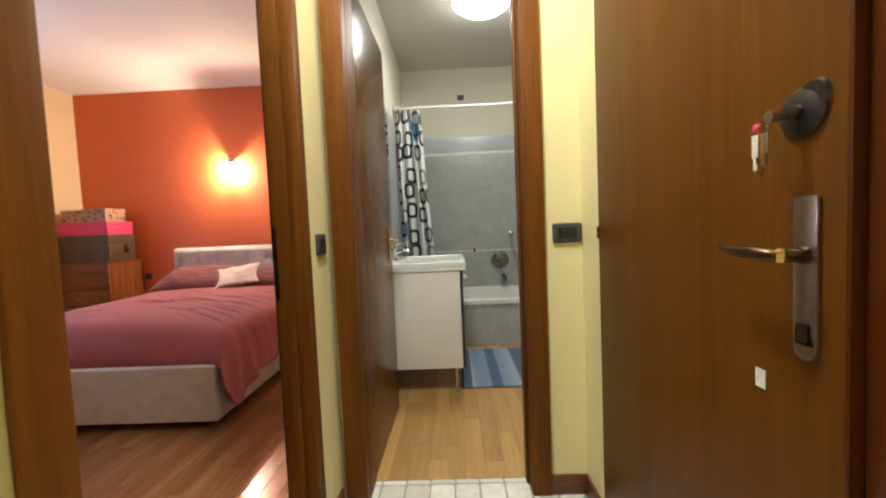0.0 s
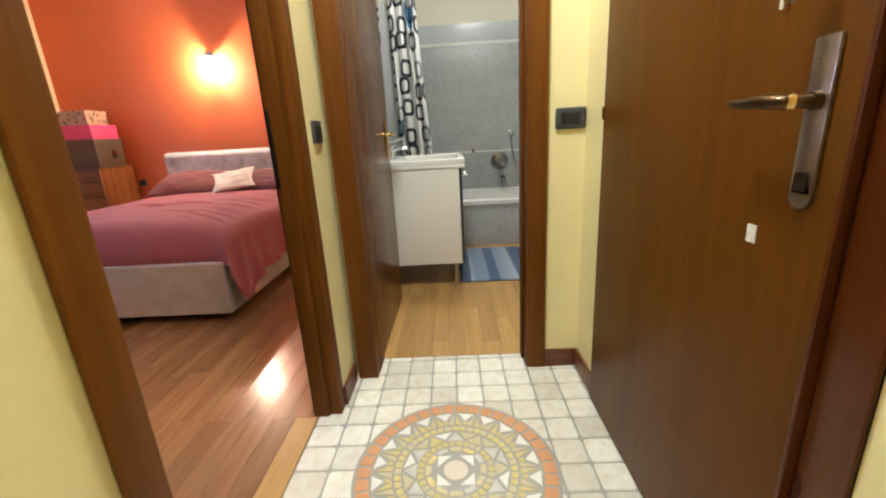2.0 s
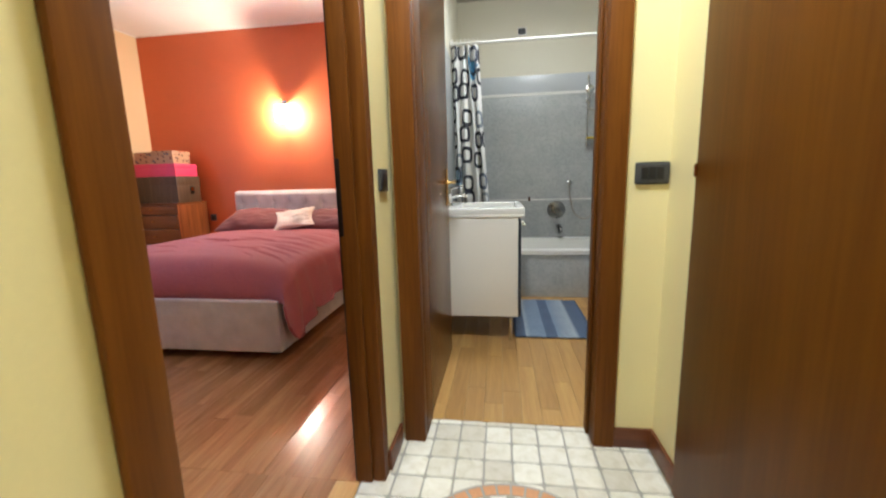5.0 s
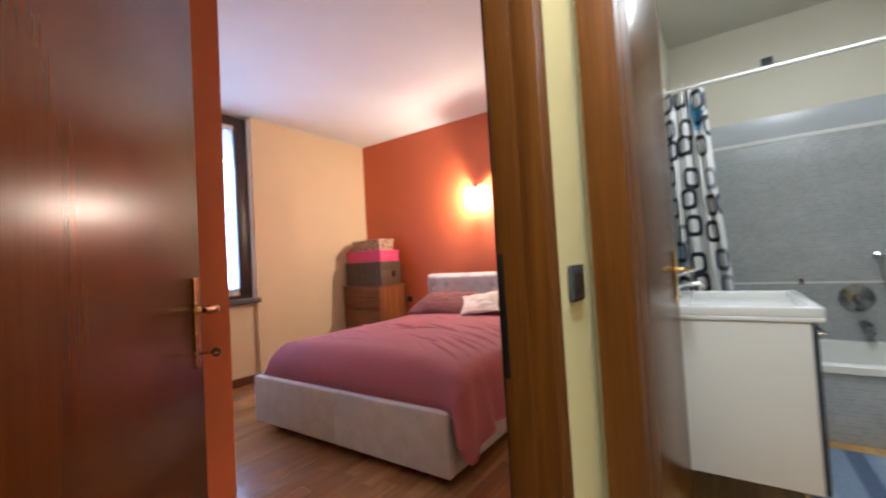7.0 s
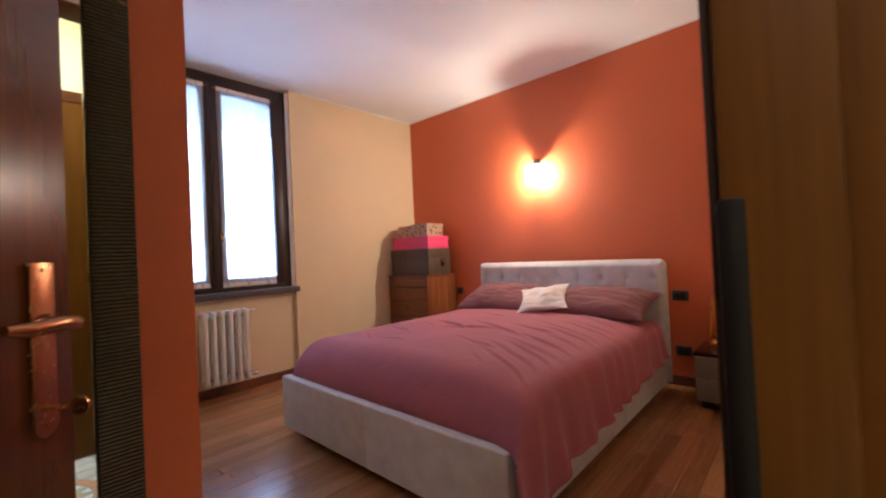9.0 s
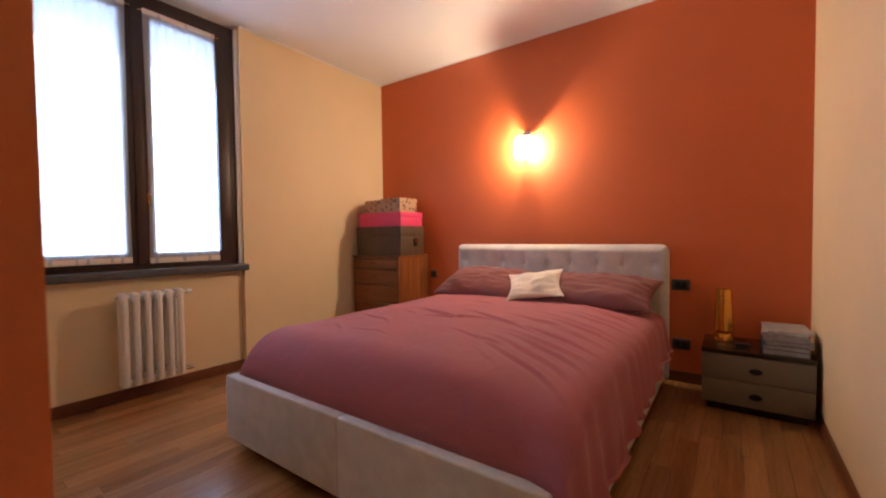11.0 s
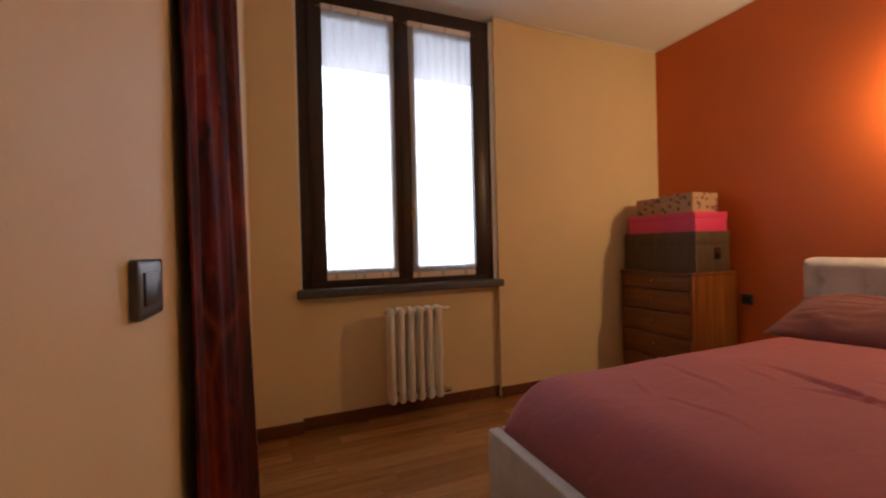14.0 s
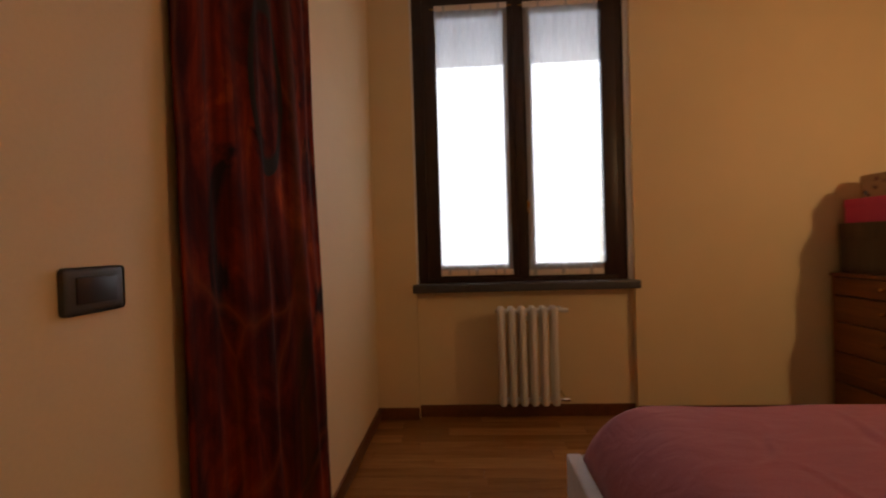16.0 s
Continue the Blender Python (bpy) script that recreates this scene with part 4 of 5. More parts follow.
def duvet_point(u, v):
    """u across from the window side to the hanging side, v from foot to pillows."""
    y = BY0 + 0.045 + (6.20 - BY0 - 0.045) * v
    top, x0, x1 = 0.615, BX0 + 0.040, BX1 + 0.012
    hem = 0.190 + 0.030 * noise.noise((y * 2.2, 3.0, 0)) + 0.12 * v - 0.07 * math.exp(-((y - 4.26) / 0.14) ** 2)
    if v < 0.04:
        hem += (0.04 - v) * 3.5
    # profile by arc length
    segs = [0.20, x1 - x0 - 0.20, 0.16, max(0.02, 0.50 - hem)]
    s = u * sum(segs)
    hang = 0.0
    if s < segs[0]:
        a = s / segs[0]
        x = x0 + 0.10 * (1 - math.cos(a * math.pi / 2))
        z = 0.375 + (top - 0.375) * math.sin(a * math.pi / 2) ** 0.8
    elif s < segs[0] + segs[1]:
        a = (s - segs[0]) / segs[1]
        x = x0 + 0.10 + (x1 - x0 - 0.20) * a
        z = top + 0.020 * math.sin(a * math.pi) - 0.03 * a ** 6
    elif s < segs[0] + segs[1] + segs[2]:
        a = (s - segs[0] - segs[1]) / segs[2]
        x = x1 - 0.10 + 0.10 * math.sin(a * math.pi / 2)
        z = top - 0.03 - 0.085 * (1 - math.cos(a * math.pi / 2))
        hang = a * 0.5
    else:
        a = (s - segs[0] - segs[1] - segs[2]) / segs[3]
        z = 0.50 - (0.50 - hem) * a
        x = x1 + 0.022 * a
        hang = 0.5 + 0.5 * a
    # foot end rolls down into the base
    k = min(1.0, max(0.0, (y - BY0 - 0.045) / 0.26))
    g = math.sqrt(max(0.0, 1 - (1 - k) ** 2.7))
    if z > 0.375:
        z = 0.375 + (z - 0.375) * g
    if hang > 0:
        x += hang * (0.012 * math.sin(y * 31 + 2.2 * math.sin(y * 6)) + 0.022 * noise.noise((y * 9, z * 3, 5.0)) + 0.02 * (1 - v) * math.exp(-((y - 4.22) / 0.2) ** 2) * 2)
        x += hang * 0.02
        if k < 1:
            y -= hang * 0.10 * (1 - k)
    flat = 1 - min(1.0, hang * 2)
    wob = 0.012 * noise.noise((x * 1.6, y * 1.9, 0.3)) + 0.006 * noise.noise((x * 5, y * 2.4, 7.3))
    ridge = 0.0
    for (ax, ay, bx, by, h, wd) in DUVET_CREASES:
        dx, dy = bx - ax, by - ay
        t = ((x - ax) * dx + (y - ay) * dy) / (dx * dx + dy * dy)
        if 0.0 < t < 1.0:
            q = ((x - ax) * dy - (y - ay) * dx) / math.hypot(dx, dy) + 0.03 * math.sin(t * 3.3) + 0.008 * math.sin(t * 11)
            if abs(q) < 0.2:
                e = math.sin(t * math.pi)
                ridge += e * h * (math.exp(-(q / wd) ** 2) - 0.7 * math.exp(-((q - wd * 1.5) / (wd * 1.1)) ** 2))
    z += flat * (wob * g + ridge * g)
    return Vector((x, y, z))


bm = sheet(bmesh.new(), 300, 260, duvet_point)
dc = part("cover", bm, M["duvet"], dv)
part("hem", tube(bmesh.new(), [duvet_point(1.0, v / 120) + Vector((0.003, 0, 0.004)) for v in range(2, 121)], 0.0075, 8), M["duvet"], dv, "stitched hem of the hanging side")
so = dc.modifiers.new("thickness", "SOLIDIFY")
so.thickness, so.offset = 0.014, -1.0


def pillow(name, at, size, rz, tilt, mat, label, seed, category="pillow", spin=0.0, ears=1.0):
    ob = thing(name, at, label, category)
    ob.matrix_world = pose(*at, tilt, 0, rz) @ pose(0, 0, 0, 0, 0, spin)
    sx, sy, sz = size
    bm = bmesh.new()
    n, off = 56, Vector((seed * 3.1, seed * 1.7, 0))
    for side in (1, -1):
        def fn(u, v, side=side):
            a, b = u * 2 - 1, v * 2 - 1
            h = (max(0.0, 1 - abs(a) ** 3) * max(0.0, 1 - abs(b) ** 2.4)) ** 0.62
            pinch = 1 - 0.09 * ears * (1 - abs(a) ** (2 if ears > 1 else 1)) * (abs(b) ** 3)
            p = Vector((a * sx / 2 * (1 - 0.07 * ears * (1 - b * b)), b * sy / 2 * pinch, side * sz / 2 * h))
            c = noise.noise(p * 7 + off) * (0.020 + 0.008 * (ears - 1)) + noise.noise(Vector((p.x * 9, p.y * 26, 0)) + off) * 0.010
            p.z += c * min(1.0, h * 1.5)
            return p
        sheet(bm, n, n, fn)
    bmesh.ops.remove_doubles(bm, verts=bm.verts, dist=0.0008)
    bmesh.ops.recalc_face_normals(bm, faces=bm.faces)
    part("cover", bm, mat, ob)
    return ob


pillow("pillow", (-3.53, 6.16, 0.705), (0.82, 0.50, 0.22), 3, 20, M["pillow"], "brown mauve cotton pillow leaning on the headboard", 1)
pillow("pillow", (-2.60, 6.15, 0.700), (0.88, 0.50, 0.21), -3, 18, M["pillow"], "brown mauve cotton pillow leaning on the headboard", 2)
pillow("cushion", (-2.985, 5.965, 0.742), (0.44, 0.34, 0.085), 4, 33, M["cushion"], "small white cotton cushion lying between the pillows", 3, "cushion", 14.0, 2.4)

# ---- chest of drawers and its boxes ----
ch = thing("chest_of_drawers", (-5.115, 6.05, 0), "walnut chest of drawers with boxes stacked on top", "chest")
CW, CD, CH = 0.655, 0.485, 0.928
part("side_panel", boxed(0, 0.022, 0.004, CD, 0.0, CH - 0.022, bevel=0.002), M["chest"], ch)
part("side_panel", boxed(CW - 0.022, CW, 0.004, CD, 0.0, CH - 0.022, bevel=0.002), M["chest"], ch)
part("top_panel", boxed(-0.006, CW + 0.006, -0.004, CD, CH - 0.0215, CH, bevel=0.003), M["chest_front"], ch)
part("back_panel", boxed(0.022, CW - 0.022, CD - 0.012, CD, 0.02, CH - 0.022), M["chest"], ch)
part("plinth", boxed(0.022, CW - 0.022, 0.03, 0.05, 0, 0.06), M["dark_frame"], ch)
z = CH - 0.028
for h in (0.115, 0.165, 0.185, 0.185, 0.185):
    dr = part("drawer", boxed(0.025, CW - 0.025, 0.002, 0.40, z - h + 0.009, z, bevel=0.004), M["chest_front"], ch)
    bm = lathe(bmesh.new(), [(0.006, 0.002), (0.008, -0.010), (0.014, -0.018), (0.010, -0.024)], 16, (CW / 2, 0, z - h * 0.42), "y")
    part("knob", bm, M["bronze"], dr)
    z -= h


def lidded(name, at, size, mat, label, lid=None, lid_mat=None, over=0.004, plate=False, rz=0):
    ob = thing(name, at, label, "box", rz=rz)
    sx, sy, sz = size
    lid = lid or sz * 0.3
    part("body", boxed(0, sx, 0, sy, 0, sz - lid * 0.9, bevel=0.003), mat, ob)
    part("lid", boxed(-over, sx + over, -over, sy + over, sz - lid, sz, bevel=0.004), lid_mat or mat, ob)
    if plate:
        p = part("label_holder", boxed(sx + over, sx + over + 0.004, sy * 0.62 - 0.032, sy * 0.62 + 0.032, sz * 0.32, sz * 0.60, bevel=0.002), M["hinge"], ob)
        part("card", boxed(sx + over + 0.004, sx + over + 0.006, sy * 0.62 - 0.018, sy * 0.62 + 0.018, sz * 0.46, sz * 0.56), M["brass"], p)
    return ob


lidded("storage_box", (-5.095, 6.09, CH), (0.635, 0.37, 0.305), M["woodbox"], "grey-brown wood-effect storage box with a label holder", 0.10, None, 0.003, True)
lidded("pink_box", (-5.075, 6.105, CH + 0.305), (0.605, 0.345, 0.145), M["pink"], "bright pink cardboard box with a lid", 0.05)
lidded("floral_box", (-5.035, 6.17, CH + 0.45), (0.24, 0.24, 0.140), M["floral"], "small floral paper box with a lid", 0.045)
lidded("floral_box", (-4.785, 6.145, CH + 0.45), (0.27, 0.27, 0.148), M["floral"], "pale floral paper box with a lid", 0.05)

# ---- sockets and switches ----


def wall_plate(name, m, size, label, rockers=1, tilt=0):
    """Italian style plate lying in its local x z plane, facing -y."""
    ob = thing(name, (0, 0, 0), label, "switch")
    ob.matrix_world = m
    sx, sz = size
    part("plate", boxed(-sx / 2, sx / 2, -0.011, 0, -sz / 2, sz / 2, bevel=0.010, seg=3), M["grey_plastic"], ob)
    n = max(1, rockers)
    for i in range(n):
        x0 = -sx * 0.34 + sx * 0.68 * i / n
        part("rocker", boxed(x0 + 0.001, x0 + sx * 0.68 / n - 0.001, -0.014, -0.008, -sz * 0.29, sz * 0.29, bevel=0.003), M["black"], ob)
    return ob


wall_plate("light_switch", pose(-0.228, BATH_Y, 1.115), (0.118, 0.080), "dark grey light switch on the yellow wall", 3)
wall_plate("light_switch", pose(HX0, 3.318, 1.115, 0, 0, 90), (0.095, 0.080), "dark grey light switch beside the bedroom door", 3)
wall_plate("light_switch", pose(-3.074, BED_S, 1.118, 0, 0, 180), (0.110, 0.075), "dark grey light switch on the cream wall", 1)
wall_plate("socket", pose(-2.070, BED_N, 0.735), (0.118, 0.082), "black wall socket beside the headboard", 2)
wall_plate("socket", pose(-4.400, BED_N, 0.715), (0.080, 0.080), "black wall socket beside the chest", 1)
wall_plate("socket", pose(-2.065, BED_N, 0.287), (0.118, 0.080), "black wall socket near the floor", 2)

# ---- wall lamp ----
wl = thing("wall_lamp", (-3.305, BED_N, 1.93), "lit wall lamp with a frosted glass shade under a metal cap", "lamp")
part("wall_bracket", boxed(-0.035, 0.035, -0.012, 0, 0.03, 0.15, bevel=0.004), M["chrome"], wl)
bm = bmesh.new()
tube(bm, [(0, -0.01, 0.115), (0, -0.05, 0.125), (0, -0.09, 0.115), (0, -0.09, 0.085)], 0.006)
part("arm", bm, M["chrome"], wl)
part("cap", lathe(bmesh.new(), [(0.010, 0.108), (0.048, 0.098), (0.054, 0.086), (0.054, 0.080)], 32, (0.020, -0.085, 0)), M["chrome"], wl, "metal cap over the glass")
# two rods added below the glass to cast faint streaks on the wall
part("streak_rod", tube(bmesh.new(), [(-0.018, 0.0, -0.150), (-0.016, -0.04, -0.135), (-0.012, -0.085, -0.112)], 0.0065, 8), M["chrome"], wl)
part("streak_rod", tube(bmesh.new(), [(0.018, 0.0, -0.150), (0.016, -0.04, -0.135), (0.012, -0.085, -0.112)], 0.0065, 8), M["chrome"], wl)
part("screw", rod(bmesh.new(), (0.0, -0.158, 0.040), (0.0, -0.150, 0.058), 0.009, 0.006), M["hinge"], wl)
gl = part("shade", lathe(bmesh.new(), [(0.040, -0.105), (0.074, -0.085), (0.078, 0.0), (0.070, 0.074)], 32, (0, -0.085, 0), "z", (1.0, 0.80)), M["lamp_glass"], wl, "glowing frosted glass shade")
gl.visible_shadow = False

# ---- nightstand ----
ns = thing("nightstand", (-1.912, 6.10, 0), "low taupe nightstand with two drawers and a dark glossy top", "nightstand")
NW, ND = 0.555, 0.42
part("body", boxed(0.004, NW - 0.004, 0.018, ND, 0.05, 0.365, bevel=0.004), M["stand"], ns)
part("top", boxed(0, NW, 0, ND, 0.366, 0.392, bevel=0.004), M["stand_top"], ns)
part("base", boxed(0.03, NW - 0.03, 0.04, ND - 0.02, 0, 0.05), M["stand_top"], ns)
for z0, z1 in ((0.055, 0.205), (0.211, 0.361)):
    dr = part("drawer_front", boxed(0.006, NW - 0.006, 0.0, 0.0175, z0, z1, bevel=0.003), M["stand"], ns)
    bm = lathe(bmesh.new(), [(0.010, 0.0), (0.010, -0.012), (0.028, -0.016), (0.032, -0.022), (0.026, -0.028)], 24, (NW / 2, 0, (z0 + z1) / 2), "y", (1, 0.6))
    part("knob", bm, M["hinge"], dr)
tl = thing("table_lamp", (-1.800, 6.37, 0.392), "small amber glass table lamp standing on the nightstand", "lamp")
part("foot", lathe(bmesh.new(), [(0.040, 0.0), (0.060, 0.004), (0.060, 0.030), (0.042, 0.062), (0.030, 0.070)], 32), M["amber"], tl)
part("collar", lathe(bmesh.new(), [(0.030, 0.068), (0.032, 0.078), (0.024, 0.092)], 24), M["bronze"], tl)
bm = bmesh.new()
n6 = 32
prof = [(0.060, 0.075), (0.058, 0.100), (0.044, 0.350), (0.041, 0.350), (0.054, 0.100), (0.055, 0.080)]
lathe(bm, prof, n6)
part("shade", bm, M["amber"], tl, "ribbed amber glass shade")
tk = thing("alarm_clock", (-1.70, 6.22, 0.392), "small black device lying on the nightstand", "clock")
part("body", boxed(-0.04, 0.04, -0.025, 0.025, 0, 0.028, bevel=0.008), M["black"], tk)
zz = 0.392
rnd = random.Random(4)
for i, (h, mt) in enumerate(((0.030, "magazine_dark"), (0.026, "magazine_dark"), (0.022, "magazine"), (0.034, "magazine_dark"), (0.018, "magazine"), (0.010, "magazine"))):
    bk = thing("book", (-1.484 + rnd.uniform(-0.008, 0.008), 6.29 + rnd.uniform(-0.01, 0.01), zz), "book in a stack on the nightstand" if h > 0.02 else "thin magazine on the stack of books", "book", "stack of books", rz=rnd.uniform(-6, 6))
    part("paper_block", boxed(-0.105, 0.100, -0.145, 0.145, 0.002, h - 0.002), M["magazine"], bk)
    part("cover", boxed(-0.110, 0.104, -0.150, 0.150, h - 0.002, h), M[mt], bk)
    part("cover", boxed(-0.110, 0.104, -0.150, 0.150, 0, 0.002), M[mt], bk)
    part("spine", boxed(-0.1115, -0.1095, -0.150, 0.150, 0, h), M[mt], bk)
    zz += h

# ---- cloth hanging and mirror ----
hg = thing("cloth_hanging", (-3.255, BED_S, 0), "dark red batik cloth hanging on the cream wall", "wall hanging")


def hanging(u, v):
    low = 1 - v
    x = -0.68 * u - 0.02 * low * u + 0.008 * math.sin(v * 11) * u
    y = 0.014 + 0.040 * u + 0.045 * u * low + 0.014 * math.sin(u * 17 + 1.2 * math.sin(v * 3)) * (0.35 + 0.65 * low) + 0.005 * math.sin(u * 41 + v * 4)
    return Vector((x, max(0.004, y), 0.06 + 2.06 * v))


bm = sheet(bmesh.new(), 80, 60, hanging)
cl = part("cloth", bm, M["batik"], hg)
so = cl.modifiers.new("thickness", "SOLIDIFY")
so.thickness = 0.004
part("batten", boxed(-0.66, -0.02, 0.002, 0.016, 2.085, 2.110, bevel=0.003), M["dark_frame"], hg)

mi = thing("wall_mirror", (-2.438, 2.600, 0.02), "tall mirror in a dark woven frame leaning on the orange wall", "mirror")
part("glass", boxed(0.004, 0.012, -0.37, 0.37, 0.06, 2.24), M["mirror"], mi)
part("back", boxed(0.0, 0.004, -0.44, 0.44, 0.0, 2.30), M["dark_frame"], mi)
for b in ((0.004, 0.034, 0.365, 0.445, 0, 2.30), (0.004, 0.034, -0.445, -0.365, 0, 2.30), (0.004, 0.034, -0.365, 0.365, 2.22, 2.30), (0.004, 0.034, -0.365, 0.365, 0, 0.08)):
    part("frame", boxed(*b, bevel=0.006), M["woven"], mi)

# ---- bathroom things ----
lt = thing("ceiling_light", (-0.40, 5.05, BB_CEIL), "round opal ceiling light switched on", "ceiling light")
part("base", lathe(bmesh.new(), [(0.22, 0.0), (0.235, -0.02), (0.225, -0.035)], 48), M["white_panel"], lt)
dm = part("diffuser", lathe(bmesh.new(), [(0.228, -0.030), (0.225, -0.060), (0.180, -0.095), (0.100, -0.118), (0.02, -0.124)], 48), M["dome"], lt, "glowing opal diffuser")
dm.visible_shadow = False

# washbasin cabinet, seen from its side
vn = thing("washbasin_cabinet", (BB_W + 0.012, 4.50, 0), "white washbasin cabinet on slim metal legs with dark fronts", "cabinet")
VW, VD = 0.575, 0.72
part("body", boxed(0, VW - 0.022, 0, VD, 0.190, 0.860, bevel=0.003), M["white_panel"], vn)
part("door", boxed(VW - 0.0215, VW - 0.002, 0.004, VD / 2 - 0.002, 0.194, 0.850, bevel=0.003), M["dark_lacquer"], vn)
part("door", boxed(VW - 0.0215, VW - 0.002, VD / 2 + 0.002, VD - 0.004, 0.194, 0.850, bevel=0.003), M["dark_lacquer"], vn)
for y in (0.06, VD - 0.06):
    part("leg", rod(bmesh.new(), (VW - 0.07, y, 0), (VW - 0.07, y, 0.192), 0.012), M["chrome"], vn)
    part("leg", rod(bmesh.new(), (0.07, y, 0), (0.07, y, 0.192), 0.012), M["chrome"], vn)
bm = bmesh.new()
tube(bm, [(VW, 0.10, 0.80), (VW + 0.030, 0.10, 0.80), (VW + 0.034, 0.12, 0.80), (VW + 0.034, 0.24, 0.80), (VW + 0.030, 0.26, 0.80), (VW, 0.26, 0.80)], 0.006)
part("towel_bar", bm, M["chrome"], vn)
wb = thing("washbasin", (BB_W + 0.012, 4.49, 0.860), "white ceramic washbasin resting on the cabinet", "washbasin")


def basin_top():
    bm = bmesh.new()
    w2, l2 = VW + 0.020, VD + 0.02
    box(bm, 0, w2, 0, l2, 0, 0.022, bevel=0.008, seg=3)
    for a in ((0, w2, 0, 0.05), (0, w2, l2 - 0.05, l2), (0, 0.13, 0.05, l2 - 0.05), (w2 - 0.045, w2, 0.05, l2 - 0.05)):
        box(bm, a[0], a[1], a[2], a[3], 0.018, 0.062, bevel=0.009, seg=3)
    return bm


part("bowl", basin_top(), M["ceramic"], wb)
tp = thing("basin_tap", (BB_W + 0.085, 4.80, 0.922), "chrome mixer tap on the washbasin", "tap")
bm = lathe(bmesh.new(), [(0.026, 0.0), (0.024, 0.012), (0.019, 0.016), (0.019, 0.085), (0.022, 0.092), (0.018, 0.110)], 24)
tube(bm, [(0.0, 0, 0.060), (0.05, 0, 0.075), (0.105, 0, 0.075), (0.125, 0, 0.060)], [0.014, 0.013, 0.012, 0.011], 14)
part("body", bm, M["chrome"], tp)
part("lever", tube(bmesh.new(), [(0, 0, 0.108), (0.01, 0, 0.120), (0.06, 0, 0.138), (0.10, 0, 0.142)], [0.012, 0.010, 0.007, 0.006]), M["chrome"], tp)
sp = thing("soap_dispenser", (BB_W + 0.075, 4.62, 0.922), "small chrome and glass soap dispenser on the washbasin", "soap dispenser")
part("bottle", lathe(bmesh.new(), [(0.026, 0), (0.028, 0.01), (0.028, 0.07), (0.012, 0.082)], 24), M["chrome"], sp)
part("pump", tube(bmesh.new(), [(0, 0, 0.08), (0, 0, 0.11), (0.03, 0, 0.112)], 0.006), M["chrome"], sp)
mb = thing("bathroom_mirror", (BB_W + 0.012, 4.86, 1.62), "mirror on the wall above the washbasin", "mirror")
part("glass", boxed(0, 0.008, -0.34, 0.34, -0.50, 0.50, bevel=0.002), M["mirror"], mb)

# bath
bt = thing("bathtub", (BB_W + 0.012, 5.61, 0), "white built-in bathtub behind a blue-grey tiled panel", "bathtub")
TW, TD, TH = BB_E - BB_W - 0.024, BB_N - 5.61 - 0.012, 0.450
part("panel", boxed(0, TW, 0.012, 0.045, 0, TH - 0.040, bevel=0.003), M["bath_tile"], bt, "blue-grey tiled front panel")


def tub():
    bm = bmesh.new()
    rings = [(0.0, 0.0, TH - 0.045), (0.0, 0.0, TH - 0.006), (0.008, 0.0, TH), (0.075, 0.0, TH), (0.09, 0.02, TH - 0.012), (0.12, 0.06, TH - 0.16), (0.16, 0.08, TH - 0.30), (0.22, 0.10, TH - 0.35)]
    n, loops = 64, []
    for inset, rr, z in rings:
        lp = []
        for i in range(n):
            a = 2 * math.pi * i / n
            c, s = math.cos(a), math.sin(a)
            e = 0.12 if inset > 0.03 else 0.02
            px = math.copysign(abs(c) ** e, c) if abs(c) > 1e-9 else 0
            py = math.copysign(abs(s) ** e, s) if abs(s) > 1e-9 else 0
            lp.append(bm.verts.new((TW / 2 + px * (TW / 2 - inset), TD / 2 + py * (TD / 2 - inset), z)))
        loops.append(lp)
    for lo, hi in zip(loops, loops[1:]):
        for i in range(n):
            bm.faces.new((lo[i], lo[(i + 1) % n], hi[(i + 1) % n], hi[i]))
    bm.faces.new(loops[-1])
    bmesh.ops.recalc_face_normals(bm, faces=bm.faces)
    return bm


part("tub", tub(), M["ceramic"], bt)
YW = BB_N - 0.010
mx = thing("bath_mixer", (-0.165, YW, 0.750), "round chrome bath mixer with a spout on the tiles", "tap")
part("rosette", lathe(bmesh.new(), [(0.095, 0.0), (0.098, -0.010), (0.070, -0.022), (0.035, -0.030)], 40, (0, 0, 0), "y"), M["chrome_dark"], mx)
part("lever", tube(bmesh.new(), [(0, -0.02, 0), (0, -0.065, 0.0), (0.01, -0.075, -0.02), (0.018, -0.085, -0.085)], [0.028, 0.026, 0.016, 0.011], 14), M["chrome_dark"], mx)
part("spout", tube(bmesh.new(), [(0.03, 0.0, -0.185), (0.03, -0.09, -0.185), (0.03, -0.14, -0.200), (0.03, -0.155, -0.235)], [0.028, 0.026, 0.024, 0.022], 16), M["chrome_dark"], mx)
sr = thing("shower_set", (0.130, YW, 0), "chrome shower rail with hand shower and hose", "shower")
part("rail", rod(bmesh.new(), (0.0, -0.045, 1.42), (0.0, -0.045, 2.14), 0.010), M["chrome"], sr)
for z in (1.45, 2.11):
    part("bracket", rod(bmesh.new(), (0, 0, z), (0, -0.05, z), 0.013), M["chrome"], sr)
bm = boxed(-0.022, 0.022, -0.075, -0.030, 1.855, 1.905, bevel=0.008)
part("slider", bm, M["chrome"], sr)
bm = tube(bmesh.new(), [(0, -0.075, 1.80), (0.0, -0.085, 1.90), (0.0, -0.105, 1.965)], [0.011, 0.012, 0.014], 14)
lathe(bm, [(0.012, 0.03), (0.040, 0.012), (0.044, 0.0), (0.036, -0.006)], 28, (0.0, -0.125, 1.985), "y")
part("hand_shower", bm, M["chrome"], sr)
bm = boxed(-0.008, 0.075, -0.12, -0.035, 1.495, 1.512, bevel=0.006)
part("soap_dish", bm, M["yellow_sponge"], sr, "yellow soap dish")
